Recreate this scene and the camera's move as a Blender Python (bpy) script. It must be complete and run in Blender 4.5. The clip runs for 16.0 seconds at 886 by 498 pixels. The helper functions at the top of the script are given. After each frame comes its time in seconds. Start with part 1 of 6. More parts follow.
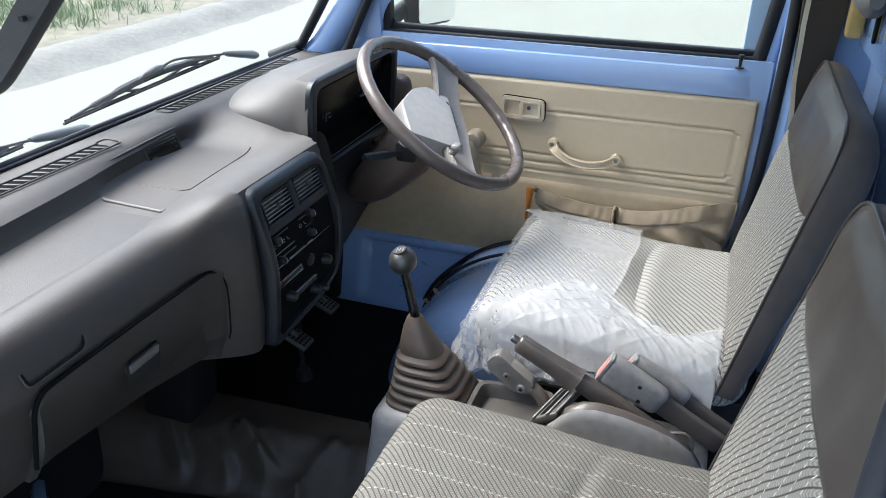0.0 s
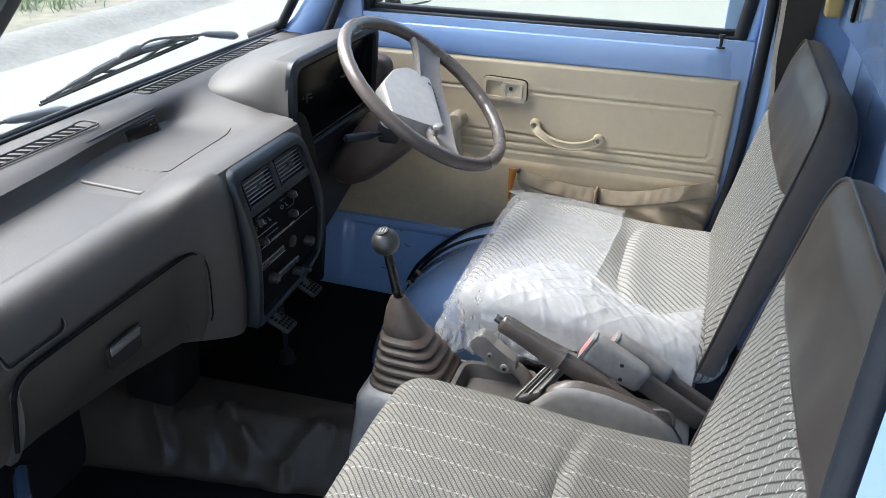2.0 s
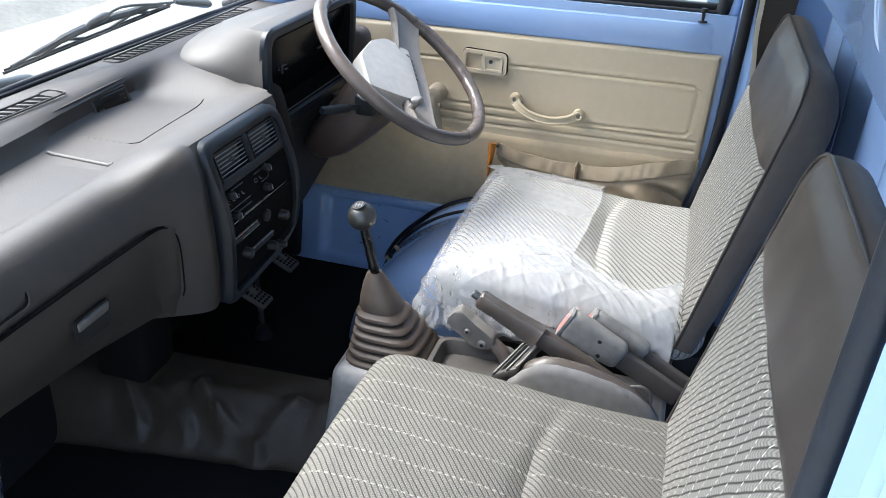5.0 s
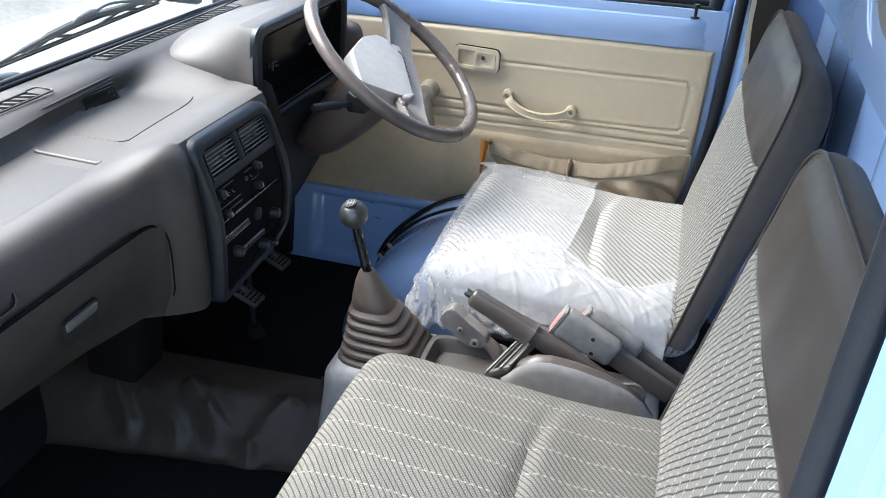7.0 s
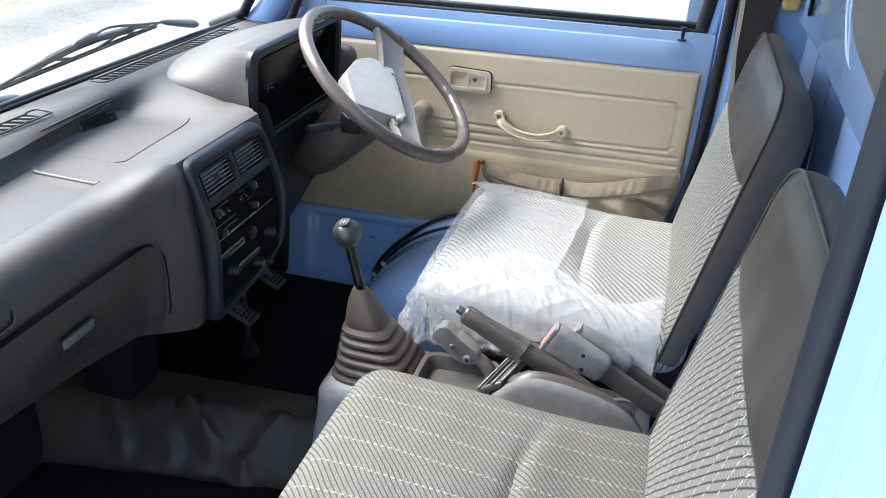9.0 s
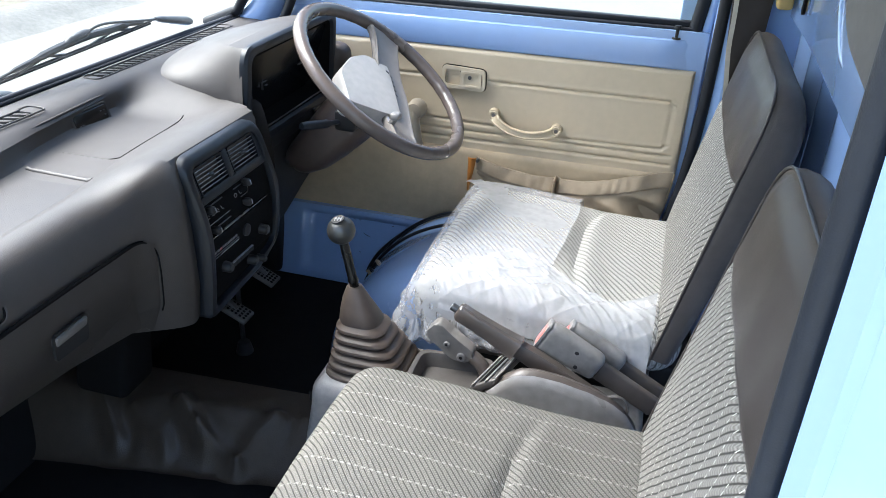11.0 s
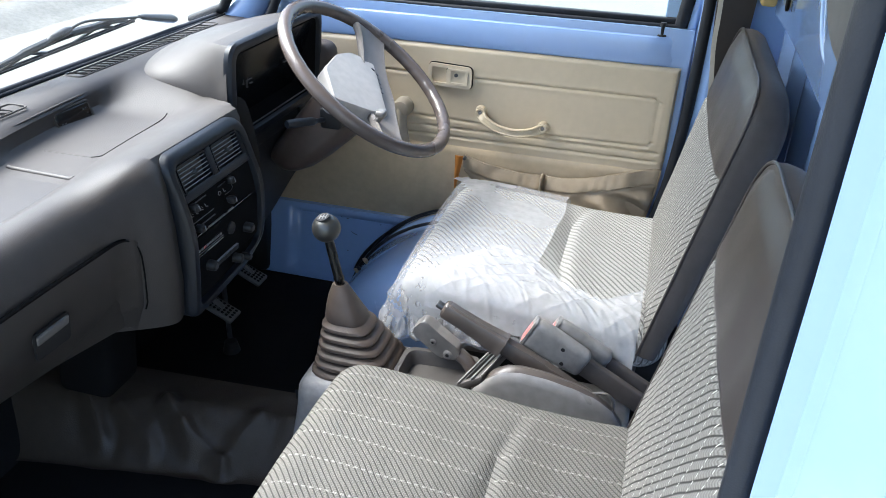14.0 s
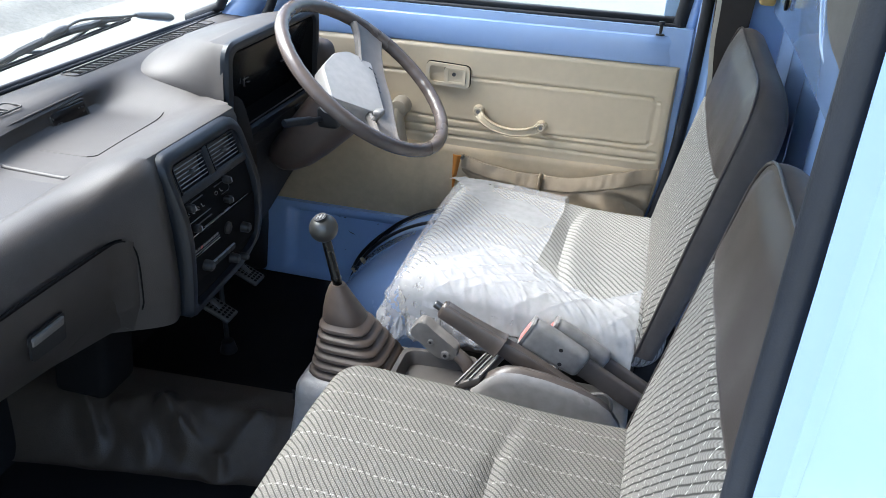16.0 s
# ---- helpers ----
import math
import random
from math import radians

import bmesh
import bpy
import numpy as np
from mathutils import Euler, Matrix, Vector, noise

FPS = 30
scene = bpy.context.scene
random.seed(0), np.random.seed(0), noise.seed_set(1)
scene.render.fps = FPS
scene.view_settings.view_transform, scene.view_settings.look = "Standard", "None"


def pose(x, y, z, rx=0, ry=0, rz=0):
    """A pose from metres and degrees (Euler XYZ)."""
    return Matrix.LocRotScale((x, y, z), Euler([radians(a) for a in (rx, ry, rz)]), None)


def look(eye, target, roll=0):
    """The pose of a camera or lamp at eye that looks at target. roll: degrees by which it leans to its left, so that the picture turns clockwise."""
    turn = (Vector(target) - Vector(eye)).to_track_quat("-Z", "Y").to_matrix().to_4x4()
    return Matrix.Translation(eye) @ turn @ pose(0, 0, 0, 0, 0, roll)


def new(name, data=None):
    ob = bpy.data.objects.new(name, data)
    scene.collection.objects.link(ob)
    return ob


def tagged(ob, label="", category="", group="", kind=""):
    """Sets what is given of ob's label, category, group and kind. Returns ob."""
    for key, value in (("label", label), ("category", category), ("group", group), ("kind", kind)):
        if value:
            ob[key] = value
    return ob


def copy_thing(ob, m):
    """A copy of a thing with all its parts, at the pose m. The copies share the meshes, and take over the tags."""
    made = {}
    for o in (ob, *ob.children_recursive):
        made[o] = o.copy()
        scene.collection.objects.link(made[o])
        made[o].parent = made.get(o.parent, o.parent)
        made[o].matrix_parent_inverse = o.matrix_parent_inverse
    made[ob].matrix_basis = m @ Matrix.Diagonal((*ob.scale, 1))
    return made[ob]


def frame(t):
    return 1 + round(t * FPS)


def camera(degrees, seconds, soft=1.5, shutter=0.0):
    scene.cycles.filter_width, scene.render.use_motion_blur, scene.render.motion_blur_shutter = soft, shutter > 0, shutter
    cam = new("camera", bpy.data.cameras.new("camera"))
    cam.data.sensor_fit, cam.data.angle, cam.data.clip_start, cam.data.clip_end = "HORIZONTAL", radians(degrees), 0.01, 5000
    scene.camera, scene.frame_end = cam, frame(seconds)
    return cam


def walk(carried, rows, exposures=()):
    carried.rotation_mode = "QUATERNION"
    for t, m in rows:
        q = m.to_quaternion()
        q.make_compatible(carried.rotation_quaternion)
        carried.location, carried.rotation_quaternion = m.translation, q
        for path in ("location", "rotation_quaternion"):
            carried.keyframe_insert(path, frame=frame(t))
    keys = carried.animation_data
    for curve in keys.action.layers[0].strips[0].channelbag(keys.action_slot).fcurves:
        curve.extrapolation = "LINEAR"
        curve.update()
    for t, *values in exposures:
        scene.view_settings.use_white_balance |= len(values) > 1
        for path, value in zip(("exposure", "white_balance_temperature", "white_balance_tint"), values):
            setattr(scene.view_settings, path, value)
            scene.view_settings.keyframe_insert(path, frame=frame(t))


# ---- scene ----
cam = camera(59.26, 16.0, soft=0.6)
PATH = [
    (0, (0.5248, -0.9192, 0.9620), (0.0783, 0.3461, 0.2914), 0.66),
    (0.5, (0.5189, -0.9221, 0.9637), (0.0713, 0.3455, 0.2984), 0.57),
    (1, (0.5265, -0.9230, 0.9632), (0.0897, 0.3464, 0.2940), 0.75),
    (1.5, (0.5274, -0.9229, 0.9592), (0.1023, 0.3422, 0.2745), 0.93),
    (2, (0.5267, -0.9204, 0.9564), (0.1148, 0.3424, 0.2595), 0.88),
    (2.5, (0.5266, -0.9168, 0.9560), (0.1178, 0.3426, 0.2512), 1.08),
    (3, (0.5257, -0.9187, 0.9551), (0.1275, 0.3429, 0.2481), 1.52),
    (3.5, (0.5285, -0.9179, 0.9532), (0.1387, 0.3420, 0.2387), 1.64),
    (6, (0.5264, -0.9009, 0.9476), (0.1652, 0.3513, 0.2049), 1.98),
    (6.5, (0.5267, -0.9014, 0.9477), (0.1637, 0.3507, 0.2058), 1.75),
    (7, (0.5265, -0.8994, 0.9471), (0.1711, 0.3544, 0.2043), 1.99),
    (7.5, (0.5254, -0.9015, 0.9477), (0.1719, 0.3587, 0.2149), 2.29),
    (8, (0.5277, -0.9042, 0.9497), (0.1738, 0.3581, 0.2207), 2.01),
    (8.5, (0.5314, -0.9093, 0.9523), (0.1772, 0.3578, 0.2319), 2.16),
    (9, (0.5375, -0.9145, 0.9540), (0.1825, 0.3587, 0.2449), 1.94),
    (11.5, (0.5403, -0.9150, 0.9516), (0.1960, 0.3603, 0.2409), 2.17),
    (12, (0.5413, -0.9146, 0.9512), (0.1983, 0.3616, 0.2417), 2.06),
    (12.5, (0.5423, -0.9123, 0.9514), (0.2031, 0.3657, 0.2432), 2.28),
    (13, (0.5451, -0.9125, 0.9507), (0.2115, 0.3669, 0.2423), 2.20),
    (13.5, (0.5456, -0.9137, 0.9499), (0.2123, 0.3640, 0.2381), 2.28),
    (14, (0.5478, -0.9123, 0.9488), (0.2179, 0.3666, 0.2377), 2.26),
    (14.5, (0.5486, -0.9128, 0.9485), (0.2181, 0.3630, 0.2323), 2.32),
    (15, (0.5487, -0.9116, 0.9492), (0.2214, 0.3658, 0.2344), 2.33),
    (15.5, (0.5475, -0.9093, 0.9474), (0.2145, 0.3632, 0.2264), 2.31),
    (16, (0.5464, -0.9074, 0.9489), (0.2212, 0.3712, 0.2352), 2.36),
]
EXPOSURES = [(0.0, 2.55, 6330, 8), (3.5, 2.69, 6330, 8), (7.0, 2.88, 6280, 8), (16.0, 2.75, 6200, 8)]
walk(cam, [(t, look(eye, target, roll)) for t, eye, target, roll in PATH], EXPOSURES)

# ---- light ----
world = bpy.data.worlds.new("sky")
scene.world = world
world.use_nodes = True
wn = world.node_tree.nodes
sky = wn.new("ShaderNodeTexSky")
sky.sky_type, sky.sun_disc = "NISHITA", False
sky.sun_elevation, sky.sun_rotation = radians(52), radians(273)
sky.air_density, sky.dust_density, sky.ozone_density = 1.0, 3.0, 1.0
world.node_tree.links.new(sky.outputs[0], wn["Background"].inputs[0])
wn["Background"].inputs[1].default_value = 0.09
sun = new("sun", bpy.data.lights.new("sun", "SUN"))
sun.data.energy, sun.data.angle, sun.data.color = 1.6, radians(46), (0.97, 0.98, 0.98)
sun.matrix_world = look((-6, 0.35, 7.8), (0, 0, 0))


# ---- materials ----
def material(name, color, rough=0.5, metal=0.0, dark=0.8, scale=60.0, bump=0.15, bump_scale=900.0, spot=6.0, coat=0.0, spec=0.5, vary=1.0):
    """A surface with cloudy variation at two scales and fine relief."""
    m = bpy.data.materials.new(name)
    m.use_nodes = True
    nt = m.node_tree
    n, li = nt.nodes, nt.links
    b = n["Principled BSDF"]
    b.inputs["Roughness"].default_value, b.inputs["Metallic"].default_value = rough, metal
    b.inputs["Coat Weight"].default_value, b.inputs["Coat Roughness"].default_value = coat, 0.08
    b.inputs["Specular IOR Level"].default_value = spec
    tc = n.new("ShaderNodeTexCoord")
    big, fine, mix = n.new("ShaderNodeTexNoise"), n.new("ShaderNodeTexNoise"), n.new("ShaderNodeMix")
    big.inputs["Scale"].default_value, fine.inputs["Scale"].default_value = spot, scale
    big.inputs["Detail"].default_value = 4
    add = n.new("ShaderNodeMath")
    add.operation = "ADD"
    for tex in (big, fine):
        li.new(tc.outputs["Object"], tex.inputs["Vector"])
    li.new(big.outputs[0], add.inputs[0])
    li.new(fine.outputs[0], add.inputs[1])
    ramp = n.new("ShaderNodeMapRange")
    ramp.inputs[1].default_value, ramp.inputs[2].default_value = 0.7, 1.3
    li.new(add.outputs[0], ramp.inputs[0])
    mix.data_type = "RGBA"
    mix.inputs[6].default_value = (*[c * dark for c in color], 1)
    mix.inputs[7].default_value = (*color, 1)
    li.new(ramp.outputs[0], mix.inputs[0])
    li.new(mix.outputs[2], b.inputs["Base Color"])
    rr = n.new("ShaderNodeMapRange")
    rr.inputs[1].default_value, rr.inputs[2].default_value = 0.3, 0.7
    rr.inputs[3].default_value, rr.inputs[4].default_value = max(rough - 0.08 * vary, 0.02), min(rough + 0.1 * vary, 1)
    li.new(big.outputs[0], rr.inputs[0])
    li.new(rr.outputs[0], b.inputs["Roughness"])
    if bump:
        g, bp = n.new("ShaderNodeTexVoronoi"), n.new("ShaderNodeBump")
        g.inputs["Scale"].default_value = bump_scale
        bp.inputs["Strength"].default_value, bp.inputs["Distance"].default_value = bump, 0.001
        li.new(tc.outputs["Object"], g.inputs["Vector"])
        li.new(g.outputs["Distance"], bp.inputs["Height"])
        li.new(bp.outputs[0], b.inputs["Normal"])
    return m


DASH = material("dash_plastic", (0.039, 0.0325, 0.0285), 0.56, spec=0.72, bump=0.13, bump_scale=640)
# Dash plastic for the glovebox, coloured darker to stand for its shade
DASH_SHADED = material("shaded_dash_plastic", (0.034, 0.029, 0.026), 0.5, spec=0.55, bump=0.12, bump_scale=800)
BROWN = material("brown_plastic", (0.085, 0.066, 0.056), 0.42, bump=0.15)
STACK = material("blue_black_plastic", (0.0095, 0.0128, 0.0185), 0.36, spec=0.34, bump=0.1)
VOID = material("matt_black_recess", (0.008, 0.008, 0.0085), 0.9, spec=0.05, bump=0.0)
BLACK = material("black_plastic", (0.018, 0.018, 0.019), 0.45, spec=0.3, bump=0.1)
RUBBER = material("black_rubber", (0.014, 0.016, 0.021), 0.5, spec=0.3, bump=0.1)
SEAL = material("blue_black_rubber", (0.017, 0.021, 0.029), 0.4, spec=0.45, bump=0.1)
BEIGE = material("beige_vinyl", (0.60, 0.495, 0.345), 0.42, dark=0.93, bump=0.12, bump_scale=1200)
POCKET_CLOTH = material("tan_pocket_cloth", (0.40, 0.315, 0.215), 0.6, dark=0.8, spot=14, bump=0.2, bump_scale=900)
LOWER_TRIM = material("tan_lower_vinyl", (0.55, 0.43, 0.28), 0.4, dark=0.85, spot=9, bump=0.1, bump_scale=1200)
BEIGE_HARD = material("beige_plastic", (0.64, 0.545, 0.40), 0.35, dark=0.9, bump=0.05)
SPOKE_BEIGE = material("grey_beige_plastic", (0.36, 0.315, 0.25), 0.4, dark=0.85, bump=0.05)
BLUE = material("blue_paint", (0.295, 0.435, 0.715), 0.25, dark=0.97, bump=0.0, coat=1.0, vary=0.25)
VINYL = material("seat_vinyl", (0.050, 0.042, 0.038), 0.40, spec=0.35, bump=0.15, bump_scale=1100)
VINYL_SIDE = material("seat_side_vinyl", (0.098, 0.084, 0.074), 0.5, spec=0.3, bump=0.15, bump_scale=1100)
HUB = material("hub_plastic", (0.45, 0.43, 0.405), 0.45, dark=0.82, spot=5, bump=0.1)
MAT = material("brown_mat_vinyl", (0.064, 0.049, 0.037), 0.46, spec=0.35, bump=0.35, bump_scale=420)
CARPET = material("black_floor_rubber", (0.011, 0.0112, 0.012), 0.8, spec=0.15, bump=0.2, bump_scale=400)
CHROME = material("brushed_metal", (0.55, 0.55, 0.53), 0.28, metal=1.0, bump=0.0)
GLOSS = material("gloss_black", (0.004, 0.004, 0.004), 0.22, spec=0.4, bump=0.0)
KNOB = material("grey_knob", (0.10, 0.10, 0.095), 0.30, metal=0.7, bump=0.0)
CONCRETE = material("pale_concrete", (0.205, 0.205, 0.172), 0.9, dark=0.85, scale=30, spot=1.5, bump=0.2, bump_scale=80)


def weave(name, a, b, slant, pitch=0.0074, every=0.041, bold=0.45, pale=(0.42, 0.40, 0.355), deep=(0.115, 0.107, 0.094)):
    """Diagonal ribbed seat cloth: a and b are the two axes (0 x, 1 y, 2 z) of its plane."""
    m = material(name, (0.5, 0.47, 0.41), 0.92, bump=0.0)
    n, li = m.node_tree.nodes, m.node_tree.links
    bs = n["Principled BSDF"]
    bs.inputs["Specular IOR Level"].default_value = 0.2
    tc, sep = n.new("ShaderNodeTexCoord"), n.new("ShaderNodeSeparateXYZ")
    warp, mixv = n.new("ShaderNodeTexNoise"), n.new("ShaderNodeVectorMath")
    warp.inputs["Scale"].default_value = 14
    mixv.operation = "MULTIPLY_ADD"
    mixv.inputs[1].default_value = (0.006, 0.006, 0.006)
    li.new(tc.outputs["Object"], warp.inputs["Vector"])
    li.new(warp.outputs["Color"], mixv.inputs[0])
    li.new(tc.outputs["Object"], mixv.inputs[2])
    li.new(mixv.outputs[0], sep.inputs[0])

    def math_node(op, x, y=None, z=None):
        q = n.new("ShaderNodeMath")
        q.operation = op
        for i, v in enumerate((x, y, z)):
            if v is None:
                continue
            if isinstance(v, (int, float)):
                q.inputs[i].default_value = v
            else:
                li.new(v, q.inputs[i])
        return q.outputs[0]

    u, v = sep.outputs[a], sep.outputs[b]
    diag = math_node("ADD", math_node("MULTIPLY", u, 1.0), math_node("MULTIPLY", v, slant))
    row = math_node("FRACT", math_node("DIVIDE", v, every))
    saw = math_node("FRACT", math_node("DIVIDE", diag, pitch * math.sqrt(1 + slant * slant)))
    along = math_node("SUBTRACT", math_node("MULTIPLY", u, slant / math.sqrt(1 + slant * slant)), math_node("MULTIPLY", v, 1 / math.sqrt(1 + slant * slant)))
    rib = math_node("PINGPONG", saw, 0.5)
    cross = math_node("PINGPONG", math_node("FRACT", math_node("ADD", math_node("DIVIDE", along, pitch * 0.62), math_node("MULTIPLY", rib, 1.6))), 0.5)
    mr = n.new("ShaderNodeMapRange")
    mr.interpolation_type = "SMOOTHSTEP"
    mr.inputs[1].default_value, mr.inputs[2].default_value = 0.03, 0.20
    li.new(rib, mr.inputs[0])
    braid = math_node("MULTIPLY", mr.outputs[0], math_node("MULTIPLY_ADD", cross, 1.1, 0.45))
    stitch = math_node("MULTIPLY", math_node("LESS_THAN", row, 0.055), math_node("GREATER_THAN", math_node("FRACT", math_node("DIVIDE", u, 0.0088)), 0.45))
    col = n.new("ShaderNodeMix")
    col.data_type = "RGBA"
    col.inputs[6].default_value = (*deep, 1)
    col.inputs[7].default_value = (*pale, 1)
    li.new(braid, col.inputs[0])
    col2 = n.new("ShaderNodeMix")
    col2.data_type = "RGBA"
    col2.inputs[7].default_value = (0.62, 0.60, 0.54, 1)
    li.new(math_node("MULTIPLY", stitch, bold), col2.inputs[0])
    li.new(col.outputs[2], col2.inputs[6])
    hair = n.new("ShaderNodeTexNoise")
    hair.inputs["Scale"].default_value, hair.inputs["Detail"].default_value = 900, 3
    li.new(tc.outputs["Object"], hair.inputs["Vector"])
    col3 = n.new("ShaderNodeMix")
    col3.data_type, col3.blend_type = "RGBA", "MULTIPLY"
    col3.inputs[0].default_value = 0.5
    li.new(col2.outputs[2], col3.inputs[6])
    grey = n.new("ShaderNodeMapRange")
    grey.inputs[1].default_value, grey.inputs[2].default_value = 0.3, 0.6
    grey.inputs[3].default_value, grey.inputs[4].default_value = 0.5, 1.15
    li.new(hair.outputs[0], grey.inputs[0])
    li.new(grey.outputs[0], col3.inputs[7])
    li.new(col3.outputs[2], bs.inputs["Base Color"])
    bp = n.new("ShaderNodeBump")
    bp.inputs["Strength"].default_value, bp.inputs["Distance"].default_value = 0.6, 0.0016
    li.new(math_node("MULTIPLY_ADD", hair.outputs[0], 0.25, math_node("ADD", braid, math_node("MULTIPLY", stitch, 0.7))), bp.inputs["Height"])
    li.new(bp.outputs[0], bs.inputs["Normal"])
    return m


def film(name, white, clear, rough=0.25):
    """Thin milky plastic sheet: part of the light goes straight through."""
    m = material(name, (white, white, white * 1.01), rough, dark=0.97, bump=0.0)
    n, li = m.node_tree.nodes, m.node_tree.links
    tr, mx = n.new("ShaderNodeBsdfTransparent"), n.new("ShaderNodeMixShader")
    tx, tc, mr = n.new("ShaderNodeTexNoise"), n.new("ShaderNodeTexCoord"), n.new("ShaderNodeMapRange")
    tx.inputs["Scale"].default_value, tx.inputs["Detail"].default_value = 70, 5
    li.new(tc.outputs["Object"], tx.inputs["Vector"])
    mr.inputs[1].default_value, mr.inputs[2].default_value = 0.35, 0.65
    mr.inputs[3].default_value, mr.inputs[4].default_value = clear + 0.025, clear - 0.025
    li.new(tx.outputs[0], mr.inputs[0])
    li.new(mr.outputs[0], mx.inputs[0])
    li.new(n["Principled BSDF"].outputs[0], mx.inputs[1])
    li.new(tr.outputs[0], mx.inputs[2])
    li.new(mx.outputs[0], n["Material Output"].inputs[0])
    bp = n.new("ShaderNodeBump")
    bp.inputs["Strength"].default_value, bp.inputs["Distance"].default_value = 0.4, 0.003
    li.new(tx.outputs[0], bp.inputs["Height"])
    li.new(bp.outputs[0], n["Principled BSDF"].inputs["Normal"])
    return m


def glass(name, dust=0.0):
    m = bpy.data.materials.new(name)
    m.use_nodes = True
    n, li = m.node_tree.nodes, m.node_tree.links
    gl, tr, mx = n.new("ShaderNodeBsdfGlossy"), n.new("ShaderNodeBsdfTransparent"), n.new("ShaderNodeMixShader")
    gl.inputs["Roughness"].default_value = 0.02
    tr.inputs[0].default_value = (0.95, 0.98, 0.97, 1)
    mx.inputs[0].default_value = 0.03
    li.new(tr.outputs[0], mx.inputs[1])
    li.new(gl.outputs[0], mx.inputs[2])
    li.new(mx.outputs[0], n["Material Output"].inputs[0])
    if dust:
        tl, mx2, tx, tc = n.new("ShaderNodeBsdfTranslucent"), n.new("ShaderNodeMixShader"), n.new("ShaderNodeTexNoise"), n.new("ShaderNodeTexCoord")
        mr = n.new("ShaderNodeMapRange")
        tx.inputs["Scale"].default_value, tx.inputs["Detail"].default_value = 9, 6
        mr.inputs[3].default_value, mr.inputs[4].default_value = dust * 0.6, dust * 1.4
        li.new(tc.outputs["Object"], tx.inputs["Vector"])
        li.new(tx.outputs[0], mr.inputs[0])
        tl.inputs[0].default_value = (0.80, 0.79, 0.74, 1)
        li.new(mr.outputs[0], mx2.inputs[0])
        li.new(mx.outputs[0], mx2.inputs[1])
        li.new(tl.outputs[0], mx2.inputs[2])
        li.new(mx2.outputs[0], n["Material Output"].inputs[0])
    return m


CLOTH_FLAT = weave("seat_cloth", 0, 1, 0.85, 0.0086, 0.041, 0.50, (0.49, 0.475, 0.44), (0.125, 0.119, 0.107))
# Same cloth as the driver's cushion, darkened in colour for weaker light
CLOTH_NEAR_SHADED = weave("passenger_seat_cloth_shaded", 0, 1, 0.85, 0.0057, 0.041, 0.32, (0.232, 0.220, 0.195), (0.078, 0.073, 0.064))
# Backrests: the same cloth again, toned down where less light should reach
CLOTH_BACK_SHADED = weave("seat_back_cloth_shaded", 2, 1, 1.25, 0.0086, 0.021, 1.0, (0.29, 0.276, 0.246), (0.060, 0.056, 0.050))
FILM = film("milky_film", 0.66, 0.64)
FILM_WHITE = film("white_film", 0.60, 0.57)
GLASS = glass("window_glass")
SCREEN = glass("dusty_windscreen_glass", 0.012)
MIRROR = material("mirror_glass", (0.85, 0.87, 0.88), 0.02, metal=1.0, dark=1.0, bump=0.0)
ORANGE = material("orange_cloth", (0.55, 0.20, 0.03), 0.7)
RED = material("red_plastic", (0.62, 0.19, 0.17), 0.4, bump=0.0)
BUCKLE = material("worn_grey_plastic", (0.27, 0.258, 0.243), 0.4, dark=0.62, spot=32)
SLAT = material("grey_slat", (0.24, 0.25, 0.27), 0.35, bump=0.0)
TRAY = material("brown_grey_tray", (0.11, 0.099, 0.090), 0.45)
BRACKET = material("taupe_worn_plastic", (0.24, 0.222, 0.20), 0.36, dark=0.65, spot=14, bump=0.1)
HAND = material("dark_taupe_plastic", (0.088, 0.072, 0.062), 0.33, dark=0.75, spot=12, bump=0.1)
FLANK_GREY = material("worn_grey_brown_plastic", (0.27, 0.255, 0.24), 0.32, dark=0.7, spot=9, bump=0.1)
PALE = material("pale_scuffed_plastic", (0.48, 0.45, 0.42), 0.4, dark=0.75, spot=10, scale=90)
BOOT = material("brown_rubber", (0.120, 0.088, 0.068), 0.5, bump=0.1)
WHITE_MARK = material("white_marking", (0.20, 0.20, 0.20), 0.5, bump=0.0)
GREY_PAD = material("grey_pad", (0.13, 0.122, 0.115), 0.6)
BELT = material("dark_brown_trim", (0.035, 0.027, 0.022), 0.6)
STRAP = material("cream_strap", (0.55, 0.50, 0.40), 0.7)
FOAM = material("yellow_foam", (0.50, 0.36, 0.14), 0.9)
STEEL = material("dark_steel", (0.12, 0.12, 0.12), 0.4, metal=0.8, bump=0.0)
WIPER = material("weathered_wiper_plastic", (0.045, 0.052, 0.061), 0.5, bump=0.05)
HANDLE_GREY = material("dark_grey_plastic", (0.045, 0.046, 0.048), 0.5, bump=0.15)
PEDAL = material("worn_pedal_rubber", (0.095, 0.095, 0.092), 0.6, dark=0.7, spot=30)
GRASS = material("grass_blades", (0.16, 0.23, 0.10), 0.8, bump=0.0)
SAND = material("sandy_soil", (0.19, 0.175, 0.125), 0.95, dark=0.55, scale=8, spot=0.7, bump=0.4, bump_scale=30)
KERB = material("kerb_concrete", (0.20, 0.195, 0.175), 0.9, dark=0.7, scale=25, spot=4, bump=0.5, bump_scale=40)


# ---- building blocks ----
def part(name, bm, mat, parent=None, label="", smooth=True):
    me = bpy.data.meshes.new(name)
    bmesh.ops.recalc_face_normals(bm, faces=bm.faces)
    bm.to_mesh(me)
    bm.free()
    me.materials.append(mat)
    if smooth:
        me.polygons.foreach_set("use_smooth", [True] * len(me.polygons))
        me.set_sharp_from_angle(angle=radians(38))
    ob = new(name, me)
    if parent:
        ob.parent = parent
    if label:
        ob["label"] = label
    return ob


